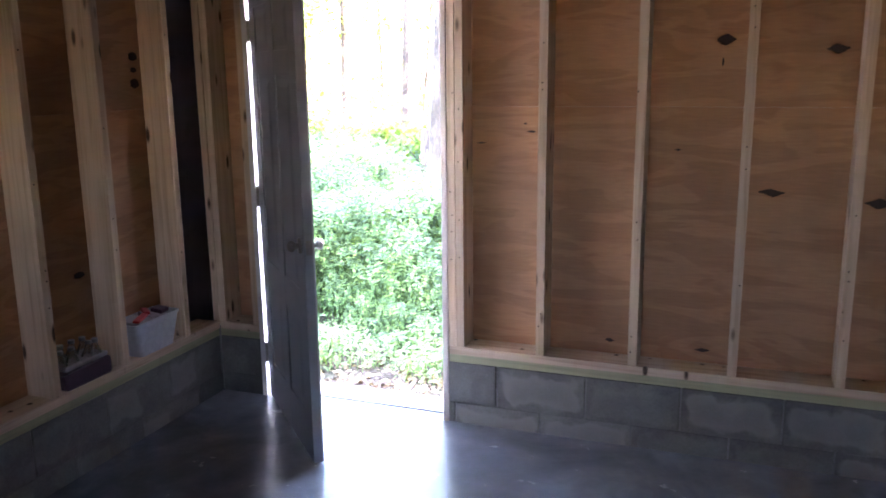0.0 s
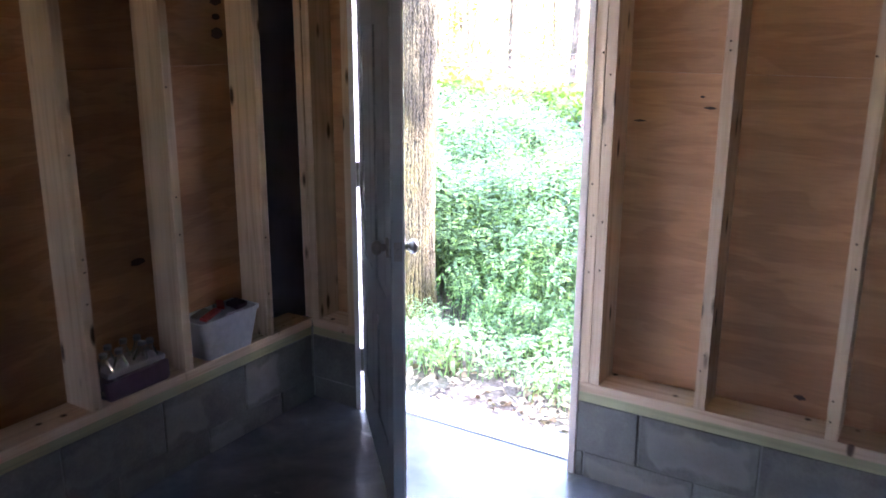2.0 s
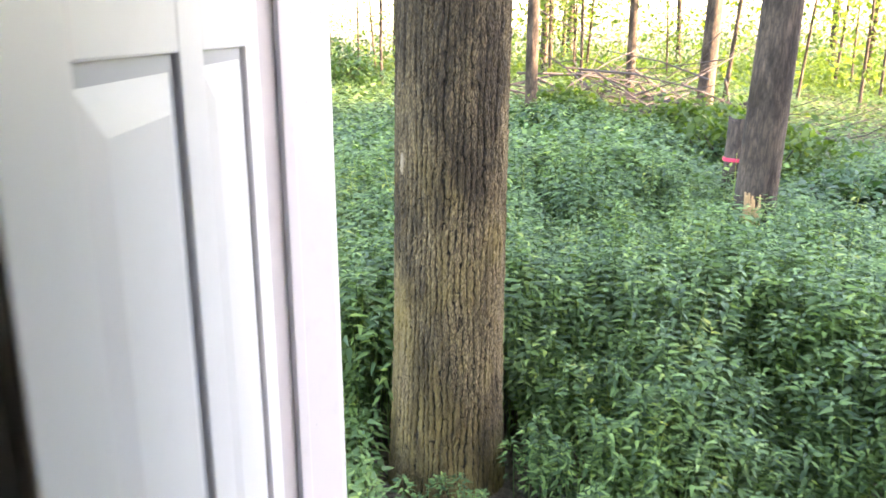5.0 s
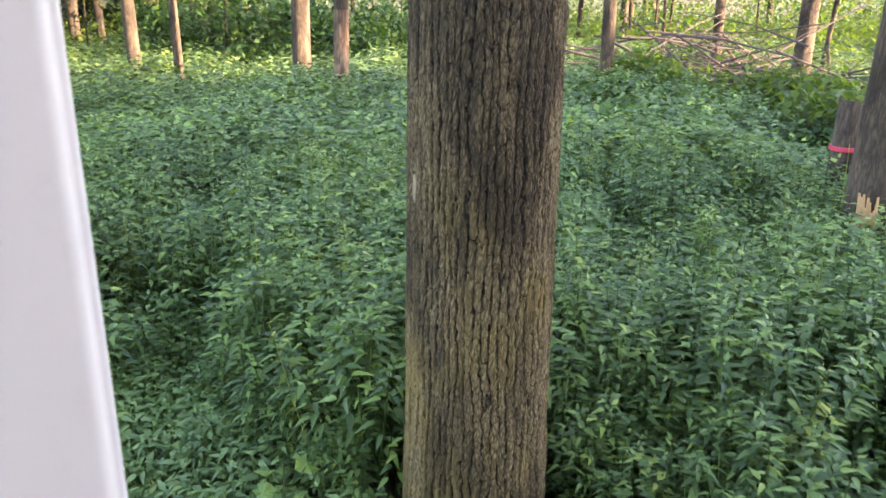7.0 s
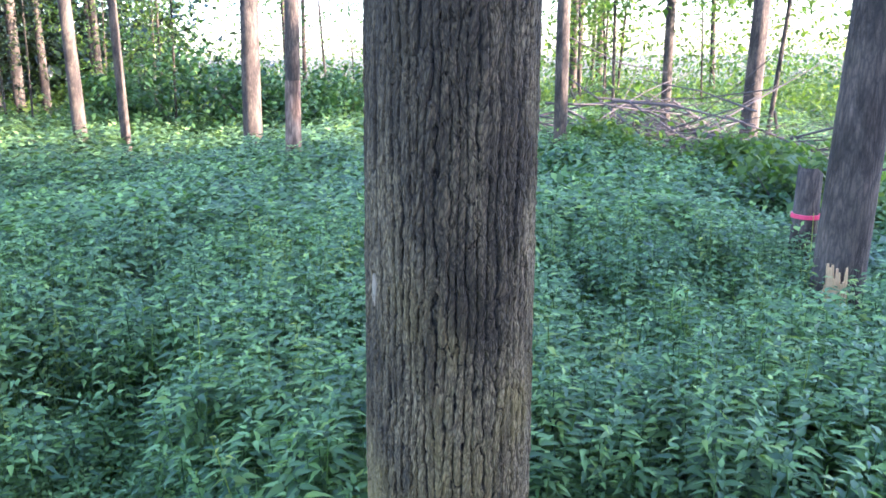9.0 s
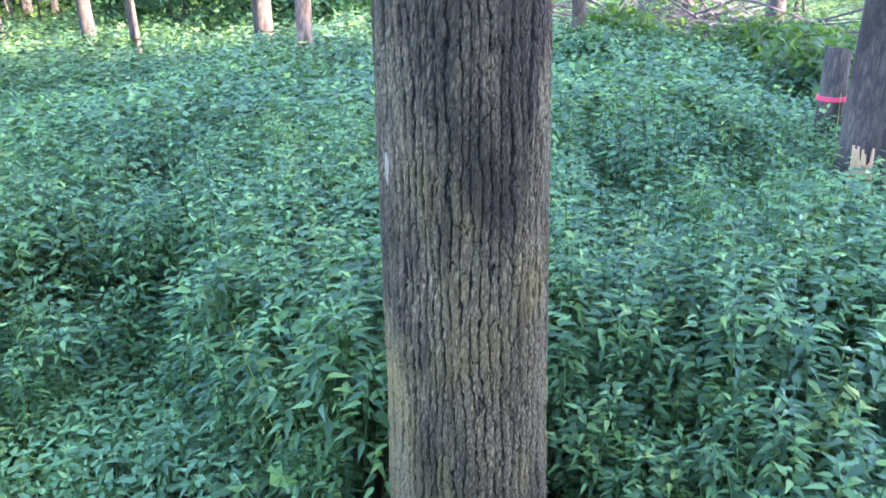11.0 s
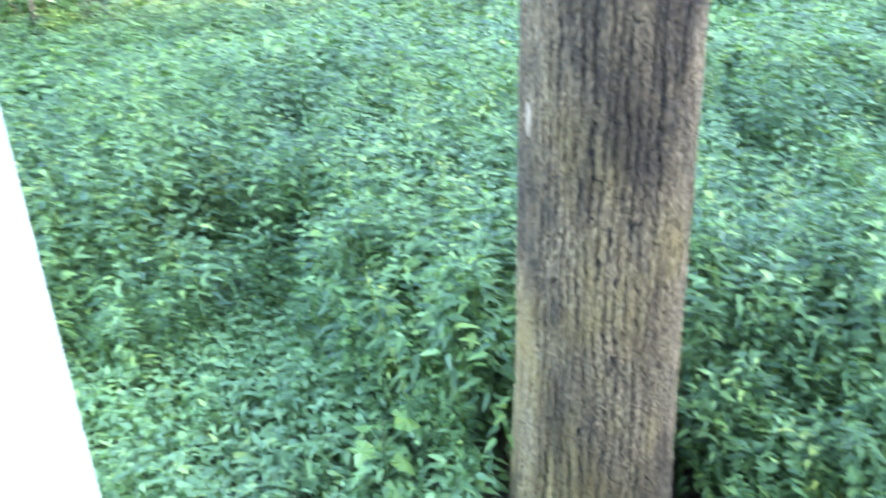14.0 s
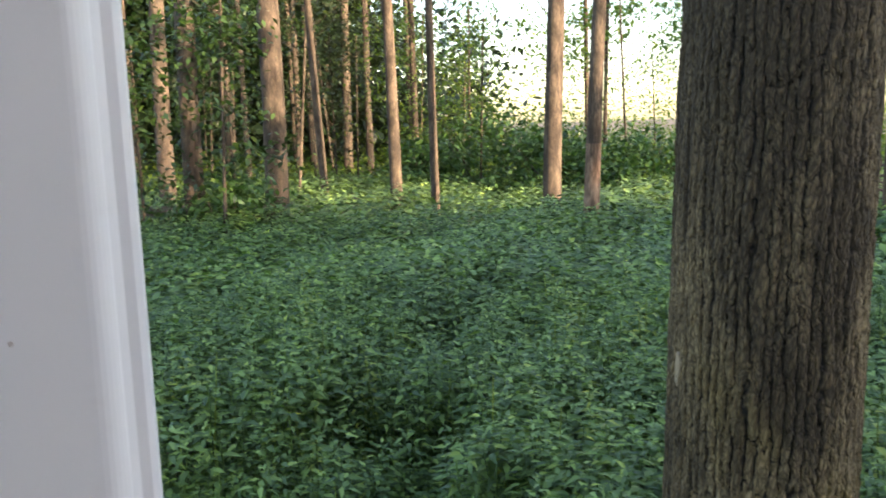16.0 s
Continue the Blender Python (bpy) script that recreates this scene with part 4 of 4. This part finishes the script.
top = rod(bm, (0, 0, -0.1), (0.03, 0, 1.12), 0.10, 0.085, 18)
for v in bm.verts:
    if v.co.z > 0.9:
        v.co.z += 0.1 * noise.noise(v.co * 9)
part("wood", bm, BARK_FAR, stump, "", True)
bm = bmesh.new()
rod(bm, (0.11, -0.10, 0.1), (0.20, -0.06, 1.2), 0.032, 0.014, 8)
part("splinter", bm, STICK, stump, "pale leaning splinter")
bm = bmesh.new()
rod(bm, (0.022, 0, 0.785), (0.023, 0, 0.815), 0.104, 0.102, 18)
part("ribbon", bm, PINK, stump, "bright pink marking ribbon")
bm = bmesh.new()
for k in range(17):
    x = -0.14 + 0.0175 * k
    rod(bm, (x * 0.5, -0.165 + abs(x) * 0.3, 0.36 + sr.uniform(0, 0.06)), (x * 0.7, -0.20 + abs(x) * 0.3, 0.52 + sr.uniform(0, 0.2)), 0.024, 0.007, 6)
splinters = part("split_wood", bm, ORANGE)
splinters.location = (-3.24, 8.86, float(ground_z(-3.28, 8.85)))
splinters.rotation_euler = (0, 0, radians(-18))
tagged(splinters, "fresh orange split wood at the foot of a tree", "split wood")

# ---- undergrowth ----
DOOR_AT = np.array([-1.85, 3.6])


def scatter(count, r_lo, r_hi, yaw_lo, yaw_hi, r):
    """Places round the doorway, even over the area; yaw in degrees to the left of straight out."""
    d = np.sqrt(r.uniform(r_lo ** 2, r_hi ** 2, count))
    a = np.radians(r.uniform(yaw_lo, yaw_hi, count))
    return np.stack([DOOR_AT[0] - d * np.sin(a), DOOR_AT[1] + d * np.cos(a)], -1)


def field(p, s, seed):
    """Slow variation over the ground, about 0 to 1."""
    return 0.5 + 0.25 * (np.sin(p[:, 0] * s + seed) * np.cos(p[:, 1] * s * 1.2 + seed * 2) + np.sin(p[:, 0] * s * 2.3 + p[:, 1] * s * 1.7 + seed))


def clear_ground(p):
    """Bare: the doorstep and the trodden litter in front of it, and the trunks."""
    keep = p[:, 1] > 3.95
    litter = ((p[:, 0] + 1.95) / 1.0) ** 2 + ((p[:, 1] - 3.85) / 0.55) ** 2 < 1
    trunk = np.hypot(p[:, 0] + 3.23, p[:, 1] - 5.13) < 0.34
    out = p[:, 1] - 3.63
    trunk |= (p[:, 0] < -1.68 - 0.714 * out) & (p[:, 0] > -1.97 - 1.14 * out) & (p[:, 1] < 5.1)
    return keep & ~litter & ~trunk


def undergrowth(name, p, shapes, mat, r, label, tall):
    made = []
    pick = r.integers(0, len(shapes), len(p))
    for k, (v, f) in enumerate(shapes):
        q = p[pick == k]
        if not len(q):
            continue
        at = np.stack([q[:, 0], q[:, 1], ground_z(q[:, 0], q[:, 1]) - 0.01], -1)
        s = np.minimum(tall(q) * r.uniform(0.6, 1.3, len(q)), 1.12)
        made.append(stamp(v, f, turns(r.uniform(0, 6.283, len(q)), r.normal(0, 0.1, len(q)), r.normal(0, 0.1, len(q))), at, np.stack([0.35 + 0.65 * s, 0.35 + 0.65 * s, s], -1)))
    v, f = merge(made)
    return tagged(new(name, raw_mesh(name, v, f, mat)), label, "plants", kind="stuff")


pr = np.random.default_rng(11)
NETTLE_NEAR = [merge([plant_shape(LEAF_FINE, 0.75, 34, 0.060, pr, 1.1, 0.4), stem_shape(0.72)]) for _ in range(8)]
NETTLE_MID = [merge([plant_shape(LEAF_MID, 0.75, 24, 0.070, pr, 1.1), stem_shape(0.72)]) for _ in range(7)]
NETTLE_BACK = [plant_shape(LEAF_FAR, 0.75, 16, 0.095, pr) for _ in range(6)]
NETTLE_FAR = [plant_shape(LEAF_FAR, 0.72, 10, 0.15, pr) for _ in range(5)]
LOW_NEAR = [merge([plant_shape(LEAF_FINE, 0.30, 12, 0.056, pr, 1.4, 0.35), stem_shape(0.28)]) for _ in range(6)]


def bearing(q):
    """Degrees to the left of straight out, seen from the doorway."""
    return np.degrees(np.arctan2(DOOR_AT[0] - q[:, 0], q[:, 1] - DOOR_AT[1]))


def mound(q):
    """Height of the nettles, 1 is 0.75 m: low in front of the doorstep and to the left, tall behind the trunk and to the right."""
    d = np.hypot(q[:, 0] - DOOR_AT[0], q[:, 1] - DOOR_AT[1])
    a = bearing(q)
    near = np.clip((d - 0.9 + 0.25 * np.sin(q[:, 0] * 4.3 + q[:, 1] * 2.2)) / 1.8, 0.15, 1)
    thin = 1 - 0.45 * np.clip((30 - a + 5 * np.sin(q[:, 1] * 1.9)) / 14, 0, 1) * np.clip((d - 3.4 + 0.5 * np.sin(q[:, 0] * 3.0)) / 2.2, 0, 1)
    edge = 0.2 * np.sin(q[:, 0] * 2.1) + 0.1 * np.sin(q[:, 1] * 5.3 + q[:, 0] * 3.1)
    steep = np.clip((q[:, 1] - 4.72 - edge) / 0.5, 0.05, 1)
    gentle = np.maximum(np.clip((q[:, 1] - 4.65 - edge) / 1.3, 0.05, 1), np.clip((d - 2.3 + edge) / 1.9, 0.05, 1))
    mix = np.clip((a - 60) / 10, 0, 1)
    side = steep * (1 - mix) + gentle * mix
    left = 1 + (side - 1) * np.clip((a - 42) / 8, 0, 1)
    return near * left * thin * (0.8 + 0.4 * field(q, 0.9, 2.0)) * (0.78 + 0.44 * field(q, 3.4, 0.7)) * np.clip(1.15 - 0.02 * d, 0.6, 1)


YAW = (-8, 97)
p = scatter(3700, 1.05, 3.3, *YAW, pr)
p = p[clear_ground(p) & (mound(p) > np.where(bearing(p) > 52, 0.5, 0.2))]
undergrowth("nettles", p, NETTLE_NEAR, NETTLE, pr, "dense knee-high nettles with pointed dark green leaves", mound)
p = scatter(6600, 3.3, 6.2, *YAW, pr)
p = p[clear_ground(p) & (mound(p) > 0.2)]
undergrowth("nettles", p, NETTLE_MID, NETTLE, pr, "dense knee-high nettles behind the large tree", mound)
p = scatter(15000, 6.2, 12.0, *YAW, pr)
undergrowth("nettles", p, NETTLE_BACK, NETTLE, pr, "dense knee-high nettles further into the wood", mound)
p = scatter(15000, 12.0, 28.0, *YAW, pr)
undergrowth("nettles", p, NETTLE_FAR, NETTLE, pr, "far field of green nettles under the trees", mound)
p = scatter(4600, 0.7, 4.6, 44, 97, pr)
p = p[clear_ground(p) & (mound(p) < 0.8)]
undergrowth("ground_cover", p, LOW_NEAR, LOWLEAF, pr, "low light green ground cover beside the doorstep", lambda q: 0.6 + 0.5 * field(q, 1.7, 5.0) + 0.9 * mound(q))

pr2 = np.random.default_rng(77)
for (cx, cy, spread, count, mat, size, label) in ((-7.3, 12.0, 0.5, 24, YELLOW_LEAF, 1.0, "pale yellow-green seedlings among the nettles"), (-7.2, 4.95, 0.45, 16, YELLOW_LEAF, 0.8, "pale yellow-green seedlings among the nettles"), (-2.2, 8.6, 0.6, 16, YELLOW_LEAF, 1.0, "pale yellow-green seedlings among the nettles")):
    p = np.stack([pr2.normal(cx, spread, count), pr2.normal(cy, spread, count)], -1)
    undergrowth("seedlings", p, NETTLE_MID, mat, pr2, label, lambda q: np.full(len(q), size))
p = scatter(170, 1.5, 6.0, 5, 95, pr2)
p = p[clear_ground(p)]
undergrowth("goldenrod_shoots", p, [merge([plant_shape(LEAF_MID, 0.85, 22, 0.055, pr2, 0.4), stem_shape(0.85)]) for _ in range(4)], YELLOW_LEAF, pr2, "slender yellow-green shoots rising out of the nettles", lambda q: mound(q) * 1.05)

p = np.stack([pr2.normal(-2.9, 0.15, 20), pr2.normal(4.72, 0.13, 20)], -1)
undergrowth("nettles", p, NETTLE_NEAR, NETTLE, pr2, "small clump of nettles before the large tree", lambda q: np.full(len(q), 0.27))

MAPLE = [(0, 0), (0.28, -0.06), (0.5, 0.12), (0.36, 0.26), (0.56, 0.52), (0.28, 0.5), (0.2, 0.66), (0, 1.0), (-0.2, 0.66), (-0.28, 0.5), (-0.56, 0.52), (-0.36, 0.26), (-0.5, 0.12), (-0.28, -0.06)]
maple_at = (-3.72, 4.72)
maple = empty("maple_seedling", (*maple_at, float(ground_z(*maple_at))), label="young maple seedling with broad lobed green leaves", category="seedling")
bm = bmesh.new()
rod(bm, (0, 0, -0.02), (0.02, 0.01, 0.42), 0.005, 0.003, 6)
part("stem", bm, STEM, maple)
for k in range(9):
    a, z, ln = k * 2.3, 0.14 + 0.034 * k, pr2.uniform(0.075, 0.11)
    bm = bmesh.new()
    ring = [bm.verts.new((x * ln, y * ln + 0.06, 0.012 * math.cos(9 * x) - 0.05 * y * y)) for x, y in MAPLE]
    mid_v = bm.verts.new((0, 0.42 * ln + 0.06, -0.008))
    for q0, q1 in zip(ring, ring[1:] + ring[:1]):
        bm.faces.new((q0, q1, mid_v))
    rod(bm, (0, 0, -0.01), (0, 0.062, 0.0), 0.0015, 0.0012, 4)
    bmesh.ops.transform(bm, matrix=pose(0, 0, z, pr2.uniform(-22, 8), pr2.normal(0, 10), math.degrees(a)), verts=bm.verts)
    part("leaf", bm, NETTLE, maple)

p = np.stack([pr2.uniform(-2.7, -1.1, 330), pr2.uniform(4.1, 4.75, 330)], -1)
p = p[p[:, 1] > 4.1 + 0.25 * field(p, 3.1, 1.0)]
undergrowth("ground_cover", p, LOW_NEAR, LOWLEAF, pr2, "low green plants growing over the leaf litter", lambda q: 0.35 + 0.5 * field(q, 2.7, 3.0))

# Dead leaves, twigs and pebbles before the doorstep
n = 1500
p = np.stack([pr2.normal(-1.9, 0.9, n), 3.78 + np.abs(pr2.normal(0, 0.5, n))], -1)
at = np.stack([p[:, 0], p[:, 1], ground_z(p[:, 0], p[:, 1]) + pr2.uniform(0.005, 0.035, n)], -1)
v, f = stamp(LEAF_MID[0] * np.array([1.4, 1, 1]), LEAF_MID[1], turns(pr2.uniform(0, 6.28, n), pr2.normal(0, 0.3, n), pr2.normal(0, 0.4, n)), at, pr2.uniform(0.025, 0.075, n)[:, None] * np.ones((1, 3)))
tagged(new("leaf_litter", raw_mesh("leaf_litter", v, f, LITTER)), "dry brown leaves strewn before the doorstep", "leaf litter", kind="stuff")
for k in range(14):
    x, y = pr2.uniform(-2.6, -1.2), pr2.uniform(3.85, 4.4)
    a, ln = pr2.uniform(0, 3.14), pr2.uniform(0.08, 0.28)
    z = float(ground_z(x, y)) + 0.012
    bm = bmesh.new()
    rod(bm, (x, y, z), (x + ln * math.cos(a), y + ln * math.sin(a), z + 0.008), 0.006, 0.003, 6)
    tagged(part("twig", bm, STICK), "short grey twig on the leaf litter", "twig", group="twigs")

# ---- things on the west sill ----
bin_at = (-2.565, 2.955, SILL)
tub = empty("storage_tub", bin_at, label="white plastic tub full of odds and ends on the sill", category="tub")
bm = bmesh.new()
rings_t = []
for z, hx, hy in ((0.0, 0.062, 0.115), (0.145, 0.074, 0.15), (0.145, 0.078, 0.156), (0.158, 0.078, 0.156), (0.158, 0.071, 0.147), (0.012, 0.058, 0.11)):
    ring = []
    for cx, cy, a0 in ((1, 1, 0), (-1, 1, 90), (-1, -1, 180), (1, -1, 270)):
        for da in (0, 30, 60, 90):
            a = radians(a0 + da)
            ring.append(bm.verts.new((cx * (hx - 0.02) + 0.02 * math.cos(a), cy * (hy - 0.02) + 0.02 * math.sin(a), z)))
    rings_t.append(ring)
for r0, r1 in zip(rings_t, rings_t[1:]):
    for i in range(16):
        bm.faces.new((r0[i], r0[(i + 1) % 16], r1[(i + 1) % 16], r1[i]))
bm.faces.new(rings_t[0][::-1]), bm.faces.new(rings_t[-1])
part("body", bm, BIN, tub)
for k, (x, y, z, sx, sy, sz, a, mat, nm) in enumerate(((0.0, -0.05, 0.135, 0.11, 0.12, 0.04, 20, PAPER, "packet"), (-0.01, 0.07, 0.14, 0.10, 0.10, 0.035, -15, PAPER, "packet"), (0.035, -0.07, 0.170, 0.03, 0.13, 0.012, 22, RED, "red_card"), (-0.03, 0.04, 0.168, 0.03, 0.09, 0.012, 50, RED, "red_card"), (0.02, 0.08, 0.17, 0.06, 0.06, 0.02, 5, PURPLE, "packet"))):
    bm = bmesh.new()
    box(bm, (-sx / 2, -sy / 2, -sz / 2), (sx / 2, sy / 2, sz / 2), 0.004)
    bmesh.ops.transform(bm, matrix=pose(bin_at[0] + x, bin_at[1] + y, bin_at[2] + z, 0, 8, a), verts=bm.verts)
    tagged(part(nm, bm, mat), "crumpled packet lying in the white tub" if nm == "packet" else "red plastic piece lying on the white tub", "packet", group="contents of the tub")

m_clear, nt, b = material("clear plastic")
b.inputs["Base Color"].default_value = (0.9, 0.92, 0.95, 1)
b.inputs["Roughness"].default_value, b.inputs["IOR"].default_value = 0.08, 1.3
b.inputs["Transmission Weight"].default_value = 0.85
pack = empty("bottle_pack", (-2.575, 2.53, SILL), label="torn purple wrapper of a pack of clear bottles", category="wrapper")
bm = bmesh.new()
box(bm, (-0.06, -0.13, 0), (0.07, 0.13, 0.075), 0.012)
for v in bm.verts:
    v.co += Vector((0.012 * noise.noise(v.co * 22), 0.012 * noise.noise(v.co * 25 + Vector((4, 0, 0))), 0.02 * noise.noise(v.co * 18) if v.co.z > 0.03 else 0))
part("wrapper", bm, PURPLE, pack)
bm = bmesh.new()
box(bm, (-0.058, -0.12, 0.078), (0.064, 0.12, 0.10), 0.008)
part("label", bm, PAPER, pack, "pale printed paper strip")
bottle_mesh = None
for k in range(8):
    x, y = -2.61 + 0.062 * (k % 2), 2.425 + 0.062 * (k // 2)
    if bottle_mesh is None:
        bm = bmesh.new()
        prof = [(0.0, 0.0), (0.026, 0.0), (0.029, 0.01), (0.029, 0.075), (0.026, 0.09), (0.012, 0.125), (0.012, 0.14), (0.0, 0.14)]
        vs = [bm.verts.new((r, 0, z)) for r, z in prof]
        es = [bm.edges.new((a, c)) for a, c in zip(vs, vs[1:])]
        bmesh.ops.spin(bm, geom=vs + es, cent=(0, 0, 0), axis=(0, 0, 1), angle=2 * math.pi, steps=16)
        bmesh.ops.remove_doubles(bm, verts=bm.verts, dist=1e-5)
        bottle = tagged(part("bottle", bm, m_clear, None, "", True), "small clear plastic bottle with a cap", "bottle", group="bottles in the pack")
        bm = bmesh.new()
        rod(bm, (0, 0, 0.138), (0, 0, 0.152), 0.014, 0.013, 16)
        part("cap", bm, plain("dull clear cap", (0.22, 0.22, 0.24), 0.3), bottle, "dull clear screw cap")
        bottle_mesh = bottle
        bottle.location = (x, y, SILL + 0.012)
    else:
        copy_thing(bottle, pose(x + pr2.normal(0, 0.004), y + pr2.normal(0, 0.004), SILL + 0.012, pr2.normal(0, 6), pr2.normal(0, 6), 0))

# Added strip that stands in for a streak of grey light on the plywood.
strip = boxed("metal_strip", (WX - DEEP + 0.001, 2.79, 0.62), (WX - DEEP + 0.004, 2.822, 2.2), plain("grey streak", (0.5, 0.5, 0.52), 0.4, 0.6))
tagged(strip, "thin grey strip standing in for a light streak on the plywood", "strip")

# Knots and slits in the plywood
FACE = NY + DEEP
for wx, z, w, h in ((-0.105, 1.731, 0.05, 0.022), (0.303, 1.688, 0.06, 0.018), (0.104, 1.122, 0.065, 0.016), (0.494, 1.093, 0.06, 0.02), (-1.129, 1.302, 0.032, 0.004), (-0.925, 1.39, 0.012, 0.004), (-0.899, 1.355, 0.03, 0.005), (-0.529, 0.432, 0.03, 0.009), (-0.128, 0.428, 0.045, 0.009), (-0.271, 1.289, 0.02, 0.005), (-0.113, 1.643, 0.006, 0.02), (0.0, 1.71, 0.006, 0.007)):
    bm = bmesh.new()
    ring = []
    for i in range(14):
        a = i * 2 * math.pi / 14
        k = 1 + 0.5 * noise.noise(Vector((wx * 9 + math.cos(a), z * 9 + math.sin(a), 3)))
        ring.append(bm.verts.new((wx + w * 0.75 * k * math.copysign(abs(math.cos(a)) ** 1.6, math.cos(a)), FACE - 0.0012, z + h * k * math.sin(a) * abs(math.sin(a)) ** 0.8)))
    bm.faces.new(ring)
    low = bmesh.ops.extrude_face_region(bm, geom=bm.faces[:])
    bmesh.ops.translate(bm, vec=(0, 0.004, 0), verts=[g for g in low["geom"] if isinstance(g, bmesh.types.BMVert)])
    bmesh.ops.recalc_face_normals(bm, faces=bm.faces)
    part("knot", bm, KNOT, wall_n, "dark resinous knot")
for y, z, w, h in ((2.664, 0.787, 0.03, 0.014), (3.11, 1.58, 0.028, 0.022), (3.112, 1.70, 0.028, 0.02), (3.11, 1.64, 0.02, 0.012)):
    bm = bmesh.new()
    ring = [bm.verts.new((WX - DEEP + 0.0012, y + w * math.cos(i * 0.524) * (1 + 0.2 * math.sin(3 * i)), z + h * math.sin(i * 0.524))) for i in range(12)]
    bm.faces.new(ring)
    low = bmesh.ops.extrude_face_region(bm, geom=bm.faces[:])
    bmesh.ops.translate(bm, vec=(-0.004, 0, 0), verts=[g for g in low["geom"] if isinstance(g, bmesh.types.BMVert)])
    bmesh.ops.recalc_face_normals(bm, faces=bm.faces)
    part("knot", bm, KNOT, wall_w, "dark resinous knot")

# Nail heads on studs and jamb
bm = bmesh.new()
rod(bm, (0, 0, 0), (0, -0.0015, 0), 0.0036, 0.003, 8)
me_nail = bpy.data.meshes.new("nail")
bm.to_mesh(me_nail)
bm.free()
me_nail.materials.append(KNOT)
for stud in north_studs[:8]:
    for k in range(5):
        piece("nail", me_nail, (pr2.normal(0, 0.006), -DEEP / 2 + 0.0005, pr2.uniform(0.05, 1.7)), stud)
for stud in west_studs[:4]:
    for k in range(5):
        ob = piece("nail", me_nail, (DEEP / 2 - 0.0005, pr2.normal(0, 0.006), pr2.uniform(0.05, 1.7)), stud)
        ob.rotation_euler = (0, 0, radians(90))

me_mark = me_nail.copy()
me_mark.materials[0] = plain("filled nail hole", (0.42, 0.37, 0.35), 0.6)
for y, z in ((3.585, 1.52), (3.602, 1.66), (3.575, 0.95)):
    ob = piece("nail", me_mark, (DOOR_L + 0.0004, y, z), None)
    ob.rotation_euler = (0, 0, radians(90))
    ob.scale = (0.3, 0.3, 0.3)
    inv(ob, frame_d)

# ---- block courses of the base ----
TOPZ, LOWZ = 0.098, -0.1
for row, off in ((TOPZ, -1.011), (LOWZ, -1.011 + PITCH / 2)):
    k = 0
    x = off - PITCH / 2 if row == TOPZ else off - PITCH / 2 + 0.0
    while x < EAST - 0.2:
        if x - 0.2 > DOOR_R - 0.03:
            piece("block", me_block, (x, NY, row), wall_n)
        x += PITCH
    y = NY - 0.21 if row == TOPZ else NY - 0.21 - PITCH / 2
    while y > SOUTH + 0.2:
        piece("block", me_block_w, (WX - BLK, y, row), wall_w)
        y -= PITCH


def cut_block(name, lo, hi, wall):
    boxed(name, lo, hi, BLOCK, wall, "", 0.005)


cut_block("half_block", (DOOR_R + 0.028, NY, TOPZ), (-1.011 - 0.0075, NY + BLK, TOPZ + 0.1975), wall_n)
cut_block("half_block", (DOOR_R + 0.028, NY, LOWZ), (-1.011 - PITCH / 2 - 0.005, NY + BLK, LOWZ + 0.1975), wall_n)
for row in (TOPZ, LOWZ):
    cut_block("half_block", (WX + 0.002, NY, row), (DOOR_L - 0.028, NY + BLK, row + 0.1975), wall_n)
cut_block("half_block", (WX - BLK, NY - PITCH / 2 - 0.003, LOWZ), (WX, NY - 0.004, LOWZ + 0.1975), wall_w)
